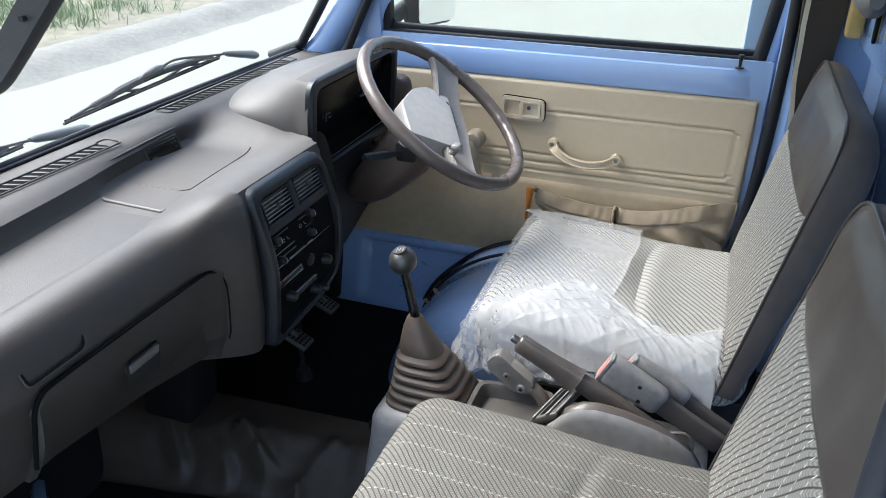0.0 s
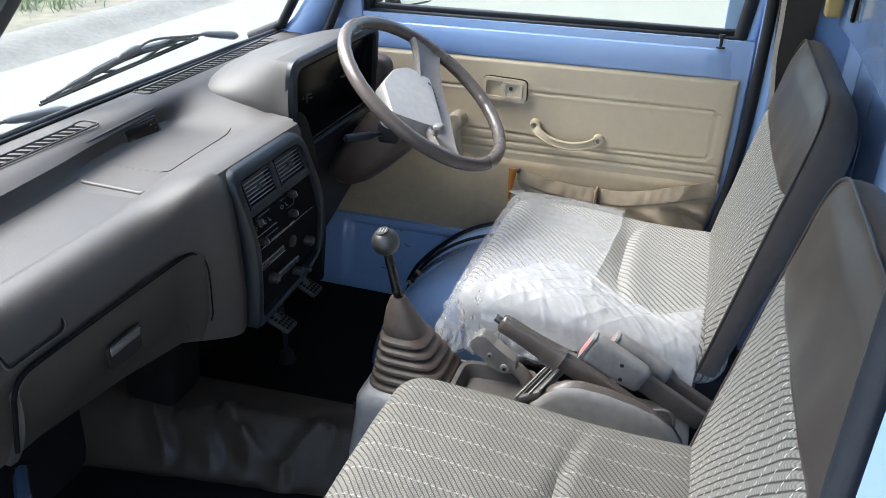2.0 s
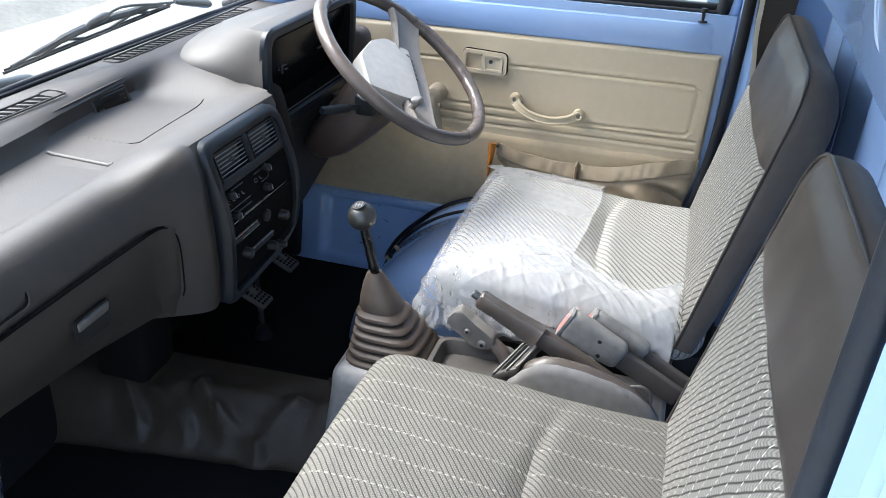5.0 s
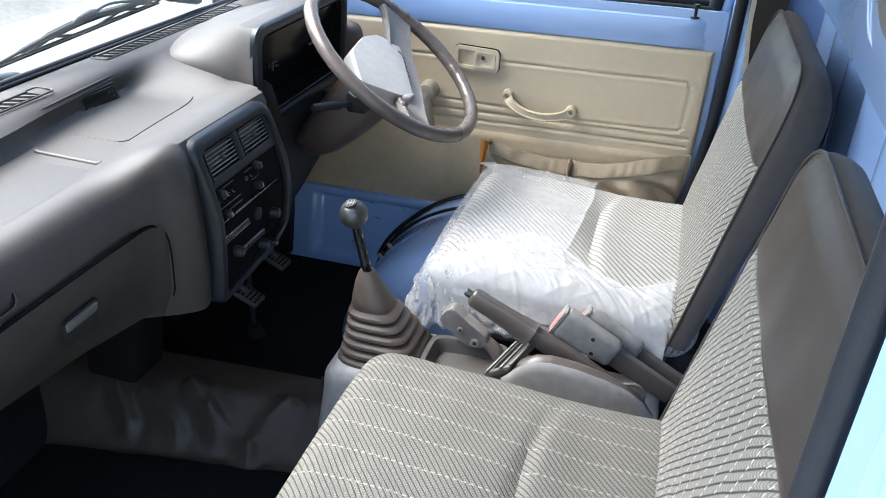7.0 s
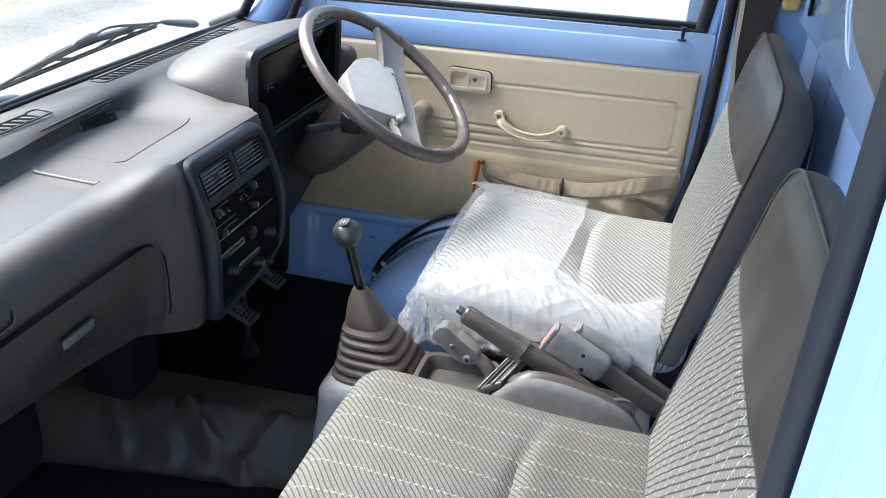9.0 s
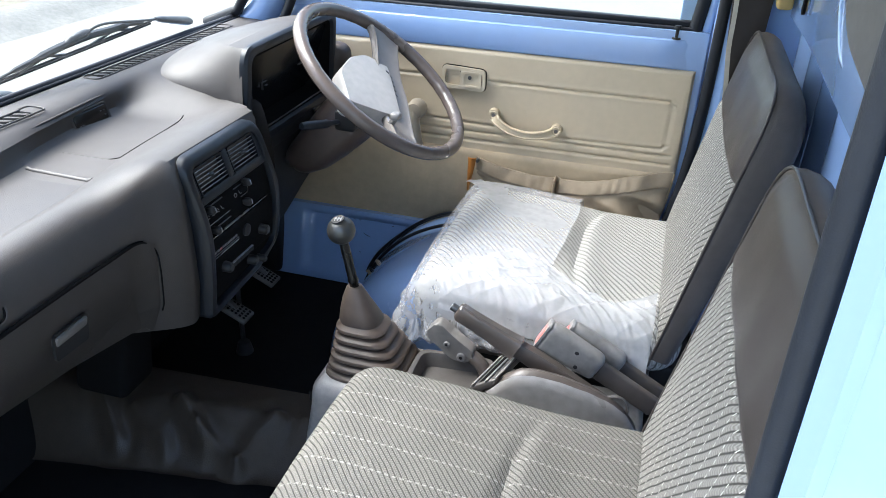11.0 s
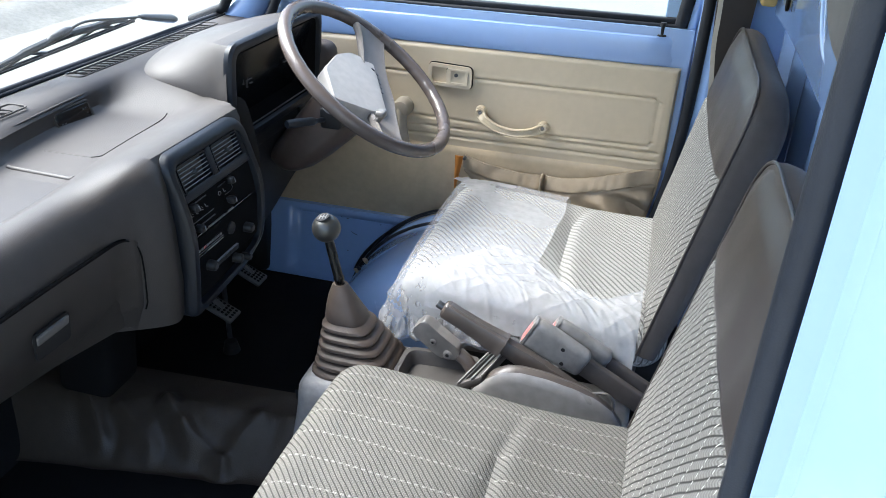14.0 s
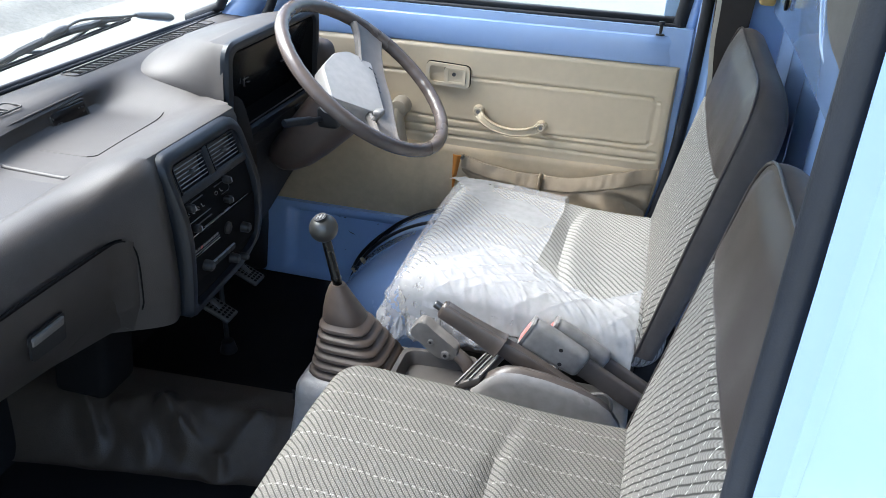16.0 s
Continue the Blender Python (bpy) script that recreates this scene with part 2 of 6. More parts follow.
def thing(name, label, category, kind="", group="", at=(0, 0, 0)):
    ob = new(name)
    ob.empty_display_size = 0.05
    ob.location = at
    return tagged(ob, label, category, group, kind)


def rbox(bm, lo, hi, r=0.01, k=3, m=1, warp=None, mat=None):
    """A box from lo to hi with edges rounded to r; warp moves each point."""
    lo, hi = Vector(lo), Vector(hi)
    r = min(r, *[(hi[i] - lo[i]) * 0.499 for i in range(3)])
    axes = []
    mm = m if isinstance(m, (list, tuple)) else (m, m, m)
    for i in range(3):
        a = [lo[i] + r * (1 - math.cos(j * math.pi / 2 / k)) for j in range(k + 1)]
        c = [lo[i] + r + (hi[i] - lo[i] - 2 * r) * j / mm[i] for j in range(1, mm[i])]
        axes.append(a + c + [lo[i] + hi[i] - v for v in reversed(a)])
    vs = {}

    def vert(i, j, l):
        if (i, j, l) not in vs:
            p = Vector((axes[0][i], axes[1][j], axes[2][l]))
            q = Vector([min(max(p[t], lo[t] + r), hi[t] - r) for t in range(3)])
            d = p - q
            if d.length > 1e-9:
                p = q + d.normalized() * r
            if mat:
                p = mat @ p
            if warp:
                p = Vector(warp(p))
            vs[i, j, l] = bm.verts.new(p)
        return vs[i, j, l]

    n = [len(a) - 1 for a in axes]
    for a, b, c in ((0, 1, 2), (1, 2, 0), (2, 0, 1)):
        for end in (0, n[c]):
            for u in range(n[a]):
                for v in range(n[b]):
                    q = []
                    for du, dv in ((0, 0), (1, 0), (1, 1), (0, 1)):
                        ix = [0, 0, 0]
                        ix[a], ix[b], ix[c] = u + du, v + dv, end
                        q.append(vert(*ix))
                    bm.faces.new(q)
    return bm


def loft(bm, rings, closed=True, caps=True):
    vs = [[bm.verts.new(p) for p in ring] for ring in rings]
    n = len(vs[0])
    for a, b in zip(vs, vs[1:]):
        for i in range(n if closed else n - 1):
            j = (i + 1) % n
            bm.faces.new((a[i], a[j], b[j], b[i]))
    if caps and closed:
        bm.faces.new(vs[0])
        bm.faces.new(list(reversed(vs[-1])))
    return bm


def tube(bm, pts, r, n=10, closed=False, caps=True, flat=None):
    """A tube along pts; r a number or one per point; flat squeezes it along z."""
    pts = [Vector(p) for p in pts]
    rs = r if isinstance(r, (list, tuple)) else [r] * len(pts)
    rings, side = [], None
    for i, p in enumerate(pts):
        if closed:
            d = (pts[(i + 1) % len(pts)] - pts[i - 1]).normalized()
        else:
            d = (pts[min(i + 1, len(pts) - 1)] - pts[max(i - 1, 0)]).normalized()
        if side is None:
            side = d.cross(Vector((0.1, 0.2, 1))).normalized()
        side = (side - d * side.dot(d)).normalized()
        up = d.cross(side)
        rings.append([p + (side * math.cos(a) + up * math.sin(a) * (flat or 1)) * rs[i] for a in [2 * math.pi * t / n for t in range(n)]])
    if closed:
        rings.append(rings[0])
        vs = [[bm.verts.new(p) for p in ring] for ring in rings[:-1]]
        for i in range(len(vs)):
            a, b = vs[i], vs[(i + 1) % len(vs)]
            for j in range(n):
                bm.faces.new((a[j], a[(j + 1) % n], b[(j + 1) % n], b[j]))
        return bm
    return loft(bm, rings, True, caps)


def curve_pts(ctrl, n=8):
    """A smooth line through control points (Catmull-Rom)."""
    c = [Vector(p) for p in ctrl]
    c = [c[0] * 2 - c[1]] + c + [c[-1] * 2 - c[-2]]
    out = []
    for i in range(1, len(c) - 2):
        for j in range(n):
            t = j / n
            a, b, d, e = c[i - 1], c[i], c[i + 1], c[i + 2]
            out.append(0.5 * (2 * b + (d - a) * t + (2 * a - 5 * b + 4 * d - e) * t * t + (3 * b - a - 3 * d + e) * t ** 3))
    return out + [c[-2]]


def cyl(bm, a, b, r, r2=None, n=20):
    return tube(bm, [a, b], [r, r if r2 is None else r2], n)


def plate(bm, outline, thick, axis=1, bevel=0.0, seg=2):
    """A flat plate: outline of points (given in 3D), thickened along axis."""
    d = Vector([0, 0, 0])
    d[axis] = thick
    a = [bm.verts.new(p) for p in outline]
    b = [bm.verts.new(Vector(p) + d) for p in outline]
    n = len(a)
    f1, f2 = bm.faces.new(a), bm.faces.new(list(reversed(b)))
    for i in range(n):
        bm.faces.new((a[i], b[i], b[(i + 1) % n], a[(i + 1) % n]))
    if bevel:
        bmesh.ops.bevel(bm, geom=list({e for f in (f1, f2) for e in f.edges}), offset=bevel, segments=seg, affect="EDGES", profile=0.5)
    return bm


def smooth(t):
    t = max(0.0, min(1.0, t))
    return t * t * (3 - 2 * t)


def sheet(bm, nu, nv, fn, thick=0.0, axis=1):
    """A surface fn(u, v) with u and v from 0 to 1; thick closes it behind along axis."""
    vs = [[bm.verts.new(fn(i / nu, j / nv)) for j in range(nv + 1)] for i in range(nu + 1)]
    for i in range(nu):
        for j in range(nv):
            bm.faces.new((vs[i][j], vs[i + 1][j], vs[i + 1][j + 1], vs[i][j + 1]))
    if thick:
        edge = [vs[i][0] for i in range(nu + 1)] + [vs[nu][j] for j in range(1, nv + 1)] + [vs[i][nv] for i in range(nu - 1, -1, -1)] + [vs[0][j] for j in range(nv - 1, 0, -1)]
        d = Vector((0, 0, 0))
        d[axis] = thick
        back = [bm.verts.new(v.co + d) for v in edge]
        k = len(edge)
        for i in range(k):
            bm.faces.new((edge[i], back[i], back[(i + 1) % k], edge[(i + 1) % k]))
        bm.faces.new(back)
    return bm


def near_line(p, a, b):
    """Distance in 2D from p to the line from a to b."""
    ax, az, bx, bz = *a, *b
    dx, dz = bx - ax, bz - az
    t = max(0, min(1, ((p[0] - ax) * dx + (p[1] - az) * dz) / (dx * dx + dz * dz)))
    return math.hypot(p[0] - ax - t * dx, p[1] - az - t * dz)


def frame_ring(bm, outer, inner, depth, axis):
    """A flat ring between two outlines of equal count, thickened along axis."""
    d = Vector((0, 0, 0))
    d[axis] = depth
    n = len(outer)
    a, b = [bm.verts.new(p) for p in outer], [bm.verts.new(p) for p in inner]
    c, e = [bm.verts.new(Vector(p) + d) for p in outer], [bm.verts.new(Vector(p) + d) for p in inner]
    for i in range(n):
        j = (i + 1) % n
        for q in ((a[i], a[j], b[j], b[i]), (c[i], c[j], e[j], e[i]), (a[i], a[j], c[j], c[i]), (b[i], b[j], e[j], e[i])):
            bm.faces.new(q)
    return bm


def rounded(pts, r=0.02, n=5):
    """A polygon with rounded corners, points in 3D in one plane."""
    pts = [Vector(p) for p in pts]
    out = []
    for i, p in enumerate(pts):
        rr = r[i] if isinstance(r, (list, tuple)) else r
        a, b = pts[i - 1] - p, pts[(i + 1) % len(pts)] - p
        d = min(rr, a.length * 0.49, b.length * 0.49)
        s, e = p + a.normalized() * d, p + b.normalized() * d
        for j in range(n + 1):
            t = j / n
            out.append(s * (1 - t) ** 2 + p * 2 * t * (1 - t) + e * t * t)
    return out


# ---- ground ----
bm = bmesh.new()
bmesh.ops.create_grid(bm, x_segments=60, y_segments=60, size=400)
ground = part("ground", bm, CONCRETE, smooth=False)
ground.location.z = -0.55
tagged(ground, "pale sunlit concrete yard round the vehicle", "ground", kind="structure")


def kerb_line(y):
    return -4.35 - 0.012 * (y - 5) ** 2 + (0.0 if y > 3 else 0.10 * (y - 3))


bm = bmesh.new()
rings = []
for i in range(241):
    y = -10 + i * 0.125
    x = kerb_line(y)
    w = 0.05 * noise.noise(Vector((y * 3, 1, 0))) + 0.02 * noise.noise(Vector((y * 11, 4, 0)))
    rings.append([(x + 0.24 + w, y, -0.556), (x + 0.15 + w, y, -0.541), (x + 0.04 + w, y, -0.50 + w), (x - 0.06 + w, y, -0.455 + w), (x - 0.16, y, -0.43 + w * 0.7), (x - 0.28 - w, y, -0.425), (x - 0.36, y, -0.6)])
loft(bm, rings)
tagged(part("kerb", bm, KERB), "rough weathered concrete kerb", "kerb", kind="structure")
bm = bmesh.new()
sheet(bm, 40, 60, lambda u, v: (kerb_line(-10 + 30 * v) - 0.3 - u * 14, -10 + 30 * v, -0.45 + 0.06 * noise.noise(Vector((u * 20, v * 30, 3)))))
tagged(part("verge", bm, SAND), "sandy verge with sparse grass", "ground", kind="structure")
random.seed(5)
verts, faces = [], []
for c in range(420):
    cy = random.uniform(0, 15)
    cx = kerb_line(cy) - random.uniform(0.7, 5.5)
    dens = noise.noise(Vector((cx * 0.5, cy * 0.5, 7)))
    if dens < -0.12:
        continue
    for k in range(120):
        a, rr = random.uniform(0, 6.28), random.gauss(0, 0.22)
        x, y = cx + rr * math.cos(a), cy + rr * math.sin(a)
        h, w, t = random.uniform(0.04, 0.17), random.uniform(0.003, 0.008), random.uniform(0, 6.28)
        lx, ly = random.gauss(0, 0.06), random.gauss(0, 0.06)
        i = len(verts)
        dx, dy = w * math.cos(t), w * math.sin(t)
        verts += [(x - dx, y - dy, -0.47), (x + dx, y + dy, -0.47), (x + lx, y + ly, -0.47 + h)]
        faces.append((i, i + 1, i + 2))
me = bpy.data.meshes.new("grass")
me.from_pydata(verts, [], faces)
me.materials.append(GRASS)
tagged(new("grass", me), "sparse green grass tufts on the verge", "grass", kind="stuff")


# ---- cab shell ----
shell = thing("cab_shell", "light blue painted steel cab of a small truck", "vehicle cab", kind="structure")
bm = bmesh.new()
rbox(bm, (-0.50, -0.60, -0.06), (0.90, 0.60, -0.004), 0.01)
part("floor_pan", bm, CARPET, shell, "black rubber floor covering")
bm = bmesh.new()
rbox(bm, (-0.12, -0.66, 1.18), (0.90, 0.66, 1.22), 0.02)
part("roof", bm, BEIGE_HARD, shell, "pale roof lining")
# rear wall: an upper skin with a folded lower edge and a ribbed recess below
bm = bmesh.new()
sheet(bm, 24, 40, lambda u, v: (0.742 + 0.003 * math.sin(v * 9) + 0.03 * max(0, 1 - u / 0.05) ** 2, 0.66 - 1.32 * v, 0.660 + 0.006 * math.sin(v * 5) + u * 0.54), 0.02, 0)
part("rear_wall_upper", bm, BLUE, shell)
bm = bmesh.new()
sheet(bm, 8, 160, lambda u, v: (0.772 + 0.011 * math.sin(v * 58) * (1 if u > 0.1 else 0.3), 0.66 - 1.32 * v, -0.06 + u * 0.76), 0.02, 0)
part("rear_wall_lower", bm, BLUE, shell)
for y in (0.45,):
    bm = bmesh.new()
    plate(bm, rounded([(0.7385, y - 0.010, 0.715), (0.7385, y + 0.010, 0.715), (0.7385, y + 0.010, 0.765), (0.7385, y - 0.010, 0.765)], 0.009), 0.004, 0)
    part("slot", bm, VOID, shell, "dark slot pressed in the rear wall")
bm = bmesh.new()
rbox(bm, (-0.54, -0.60, -0.06), (-0.48, 0.60, 0.42), 0.01)
part("front_wall", bm, BLACK, shell, "dark firewall under the dashboard")
bm = bmesh.new()
sheet(bm, 12, 4, lambda u, v: (-0.48 + u * 0.12, -0.60 + 1.2 * v, 0.22 - 0.22 * u ** 0.7))
part("toe_board", bm, CARPET, shell)
for s in (1, -1):
    # pillar behind the door: a stepped pressing
    bm = bmesh.new()
    sec = [(0.6215 if s > 0 else 0.6225, s * 0.622), (0.637, s * 0.612), (0.655, s * 0.60), (0.80, s * 0.60), (0.80, s * 0.668), (0.70, s * 0.668), (0.658, s * 0.660), (0.634, s * 0.640), (0.632, s * 0.626)]
    rings = []
    for z in (-0.06, 0.05, 0.15, 0.22, 0.3, 0.45, 0.6, 0.8, 1.0, 1.19):
        dx = -0.05 * max(0, (0.25 - z) / 0.3) ** 1.5 - 0.012 * max(0, z - 0.75)
        rings.append([(x + dx, y, z) for x, y in sec])
    loft(bm, rings)
    part("door_pillar", bm, BLUE, shell, smooth=False)
    bm = bmesh.new()
    tube(bm, [(-0.42, s * 0.635, 0.48), (-0.298, s * 0.634, 0.60), (-0.232, s * 0.628, 0.69), (0.05, s * 0.59, 1.19)], [0.036, 0.036, 0.034, 0.032], 14)
    part("windscreen_pillar", bm, BLUE, shell)
    bm = bmesh.new()
    tube(bm, [(-0.43, s * 0.61, 0.565), (-0.345, s * 0.602, 0.60), (-0.285, s * 0.594, 0.69), (-0.005, s * 0.555, 1.18)], 0.011, 10)
    part("windscreen_seal_side", bm, RUBBER, shell, "black windscreen rubber")
    # seal round the door opening
    bm = bmesh.new()
    ctrl = [(0.595, s * 0.612, 1.17), (0.617, s * 0.612, 0.80), (0.619, s * 0.612, 0.62), (0.613, s * 0.610, 0.45), (0.597, s * 0.607, 0.30), (0.560, s * 0.602, 0.20), (0.50, s * 0.597, 0.17), (0.40, s * 0.592, 0.222), (0.28, s * 0.590, 0.235), (0.18, s * 0.588, 0.215), (0.07, s * 0.585, 0.165), (-0.02, s * 0.582, 0.08), (-0.07, s * 0.580, -0.02)]
    if s > 0:
        ctrl = [(x + 0.014 * smooth((x - 0.5) / 0.06), y, z) for x, y, z in ctrl]
    else:
        ctrl = [(0.6180 if z > 0.4 else x, y, z) for x, y, z in ctrl[:6]]
    pts = curve_pts(ctrl, 6)
    tube(bm, pts, [0.0045 + (0.0065 if s > 0 else 0.0028) * smooth((p.z - 0.2) / 0.1 if p.x > 0.52 else 0) for p in pts], 12)
    part("door_seal", bm, RUBBER if s > 0 else SEAL, shell, "blue-black rubber door seal")
    bm = bmesh.new()
    tube(bm, curve_pts([(-0.255, s * 0.607, 0.575), (-0.235, s * 0.605, 0.60), (-0.19, s * 0.603, 0.69), (0.06, s * 0.58, 1.17)], 6), 0.010, 10)
    part("door_seal", bm, RUBBER, shell, "black rubber door seal")
    # sill below the door
    bm = bmesh.new()
    rbox(bm, (-0.50, min(s * 0.58, s * 0.68), -0.10), (0.66, max(s * 0.58, s * 0.68), 0.0), 0.012)
    part("sill", bm, BLUE, shell)
for s in (1, -1):
    bm = bmesh.new()
    rbox(bm, (-0.54, min(s * 0.612, s * 0.66), -0.06), (-0.262 if s < 0 else -0.30, max(s * 0.612, s * 0.66), 0.55 if s < 0 else 0.45), 0.012)
    part("front_quarter", bm, BLUE, shell)
# cowl in front of the windscreen and the windscreen itself
bm = bmesh.new()
loft(bm, [[(x - 0.02 * (1 - (y / 0.64) ** 2), y, z) for x, z in ((-0.60, -0.22), (-0.60, 0.28), (-0.585, 0.37), (-0.545, 0.44), (-0.49, 0.493), (-0.43, 0.528), (-0.37, 0.552), (-0.345, 0.556), (-0.345, 0.50), (-0.54, 0.30), (-0.55, -0.22))] for y in (-0.64, -0.5, -0.3, -0.15, 0, 0.15, 0.3, 0.5, 0.64)])
part("nose_panel", bm, BLUE, shell)
bm = bmesh.new()
seal_line = [(-0.357 - 0.012 * (1 - (y / 0.6) ** 2), y, 0.5835) for y in [-0.61 + i * 0.0610 for i in range(21)]]
tube(bm, seal_line, 0.0068, 12)
tube(bm, [(x + 0.010, y, z + 0.0005) for x, y, z in seal_line], 0.0032, 8)
part("windscreen_seal_base", bm, RUBBER, shell, "black windscreen rubber")
bm = bmesh.new()
sheet(bm, 10, 4, lambda u, v: (-0.360 - 0.012 * (1 - (2 * u - 1) ** 2) + 0.368 * v, -0.605 + 1.21 * u, 0.588 + 0.59 * v))
part("windscreen", bm, SCREEN, shell, "lightly dusty windscreen").visible_shadow = False
# header rail over the windscreen and doors
bm = bmesh.new()
rbox(bm, (-0.06, -0.62, 1.14), (0.04, 0.62, 1.20), 0.02)
part("header_rail", bm, BLUE, shell)
for s in (1, -1):
    bm = bmesh.new()
    rbox(bm, (-0.02, min(s * 0.56, s * 0.64), 1.15), (0.70, max(s * 0.56, s * 0.64), 1.22), 0.02)
    part("roof_rail", bm, BLUE, shell)

# ---- driver's door ----
door = thing("door_1", "closed light blue driver's door with beige vinyl trim", "door", kind="structure")


def rear_edge(z):
    """Where the rear edge of the door lies at a height."""
    return 0.604 - 0.045 * max(0, (0.40 - z) / 0.25) ** 2 + 0.008 * (z - 0.4)


bm = bmesh.new()
sheet(bm, 30, 24, lambda u, v: ((-0.32 + 0.05 * v) * (1 - u) + (rear_edge(0.14 + 0.495 * v) + 0.012) * u, 0.6335 - 0.006 * math.exp(-((v - 0.93) * 14) ** 2), 0.14 + 0.495 * v), 0.035)
part("door_skin", bm, BLUE, door)
# raised painted band under the window, with a rounded shoulder
bm = bmesh.new()
rings = []
for i in range(25):
    u = i / 24
    x = -0.25 + (0.598 + 0.25) * u
    e = 0.010 if 0 < i < 24 else 0.0
    rings.append([(x, 0.634, 0.565), (x, 0.634 - e * 0.9, 0.566), (x, 0.634 - e * 1.2, 0.575), (x, 0.634 - e * 1.25, 0.605), (x, 0.634 - e * 0.9, 0.617), (x, 0.636, 0.624), (x, 0.655, 0.627), (x, 0.655, 0.565)])
loft(bm, rings)
part("painted_band", bm, BLUE, door, "glossy blue painted band under the window")
GROOVES = [((-0.20, 0.502), (0.085, 0.502)), ((0.206, 0.502), (0.565, 0.502)), ((0.565, 0.502), (0.575, 0.494)), ((0.575, 0.494), (0.573, 0.412)), ((0.573, 0.412), (0.564, 0.404)), ((0.564, 0.404), (0.36, 0.400)), ((0.22, 0.408), (-0.20, 0.420)), ((0.585, 0.391), (-0.20, 0.391)), ((0.583, 0.373), (-0.20, 0.372))]


def trim(u, v):
    z = 0.352 + (0.563 - 0.352) * v
    x = (-0.26 - 0.05 * (1 - v)) * (1 - u) + rear_edge(z) * u
    y = 0.6195
    for a, b in GROOVES:
        d = near_line((x, z), a, b)
        y += 0.0028 * math.exp(-(d / 0.0024) ** 2) - 0.0007 * math.exp(-((d - 0.006) / 0.004) ** 2)
    edge = min(u * 0.8, (1 - u) * 0.8, (1 - v) * 0.2)
    y += 0.008 * max(0, 1 - edge / 0.007) ** 2
    y += 0.0012 * noise.noise(Vector((x * 9, z * 14, 2)))
    return (x, y, z)


bm = bmesh.new()
sheet(bm, 190, 100, trim, 0.01)
part("trim_panel", bm, BEIGE, door, "beige vinyl door trim with pressed lines")
bm = bmesh.new()


def lower(u, v):
    z = 0.155 + 0.20 * v
    x = -0.44 + (rear_edge(z) + 0.44) * u
    bulge = 0.010 * math.sin(min(1, max(0, v)) * math.pi) * math.sin(u * math.pi)
    return (x, 0.616 - bulge + 0.006 * max(0, 1 - (1 - v) * 0.2 / 0.006) + 0.004 * max(0, 1 - v * 0.2 / 0.006), z)


sheet(bm, 60, 24, lower, 0.012)
part("lower_trim", bm, LOWER_TRIM, door, "smooth tan lower door trim")


def pocket_top(x):
    t = max(0.0, (x - 0.195) / 0.385)
    return 0.340 - 0.020 * math.sin(math.pi * t ** 0.8) + 0.022 * smooth((t - 0.55) / 0.45)


def pocket(u, v):
    x = 0.193 + (0.588 - 0.193) * u
    z = 0.15 + (pocket_top(x) - 0.15) * v
    x = 0.193 + (rear_edge(z) - 0.004 - 0.193) * u
    out = 0.004 + 0.034 * max(0.0, math.sin(math.pi * u)) ** 0.7 * math.sin(math.pi * (0.12 + 0.80 * v)) + 0.004 * smooth((u - 0.05) / 0.1) * smooth((0.95 - u) / 0.1)
    low = 1 - smooth((v - 0.70) / 0.12)
    sag = x * 16 + z * 26
    fold = low * (0.010 * math.sin((x - 0.60) * 60 + (z - 0.34) * 75) * smooth((u - 0.5) / 0.3) + 0.005 * math.sin(sag) * (1 - smooth((u - 0.4) / 0.2)))
    fold += 0.004 * noise.noise(Vector((x * 22, z * 30, 4)))
    hem = (0.0030 if v > 0.84 else 0.0) - 0.0022 * math.exp(-((v - 0.835) / 0.010) ** 2)
    gather = 0.0007 * math.sin(u * 95 + 3 * math.sin(u * 17)) * smooth((v - 0.84) / 0.04) * (1 - 0.7 * smooth((v - 0.97) / 0.03))
    seam = 0.010 * math.exp(-((u - 0.44) / 0.012) ** 2)
    return (x, 0.614 - out - fold - hem - gather + seam, z)


bm = bmesh.new()
sheet(bm, 170, 80, pocket, 0.003)
part("map_pocket", bm, POCKET_CLOTH, door, "sagging beige cloth map pocket with gathered hem")
bm = bmesh.new()
rbox(bm, (0.3635, 0.574, 0.266), (0.3685, 0.604, 0.324), 0.0025)
part("pocket_tab", bm, POCKET_CLOTH, door)
bm = bmesh.new()
sheet(bm, 6, 14, lambda u, v: (0.181 + 0.018 * (u - 0.3) * (1 - 0.75 * v) - 0.004 * v, 0.603 - 0.006 * math.sin(u * 3.1), 0.338 - 0.075 * v), 0.002)
part("orange_tag", bm, ORANGE, door, "folded orange cloth tag hung on a hook")
bm = bmesh.new()
cyl(bm, (0.197, 0.612, 0.334), (0.197, 0.597, 0.334), 0.004, 0.0035, 12)
part("hook_screw", bm, STEEL, door)
# inner latch: bezel, cup, lever
bz = lambda m, r: rounded([(0.107 + m, 0.6165, 0.481 + m), (0.203 - m, 0.6165, 0.478 + m), (0.203 - m, 0.6165, 0.527 - m), (0.107 + m, 0.6165, 0.531 - m)], r, 5)
bm = bmesh.new()
frame_ring(bm, [p + Vector((0, -0.006, 0)) for p in bz(0.002, 0.011)], [p + Vector((0, -0.006, 0)) for p in bz(0.009, 0.007)], 0.010, 1)
bezel = part("latch_bezel", bm, BEIGE_HARD, door, "cream plastic latch surround")
bm = bmesh.new()
plate(bm, [p + Vector((0, -0.0005, 0)) for p in bz(0.0006, 0.013)], 0.004, 1)
part("bezel_shadow_gap", bm, VOID, bezel, "dark gap round the latch surround")
bm = bmesh.new()
plate(bm, [p + Vector((0, -0.0015, 0)) for p in bz(0.008, 0.007)], 0.006, 1)
part("latch_cup", bm, BEIGE, bezel)
bm = bmesh.new()
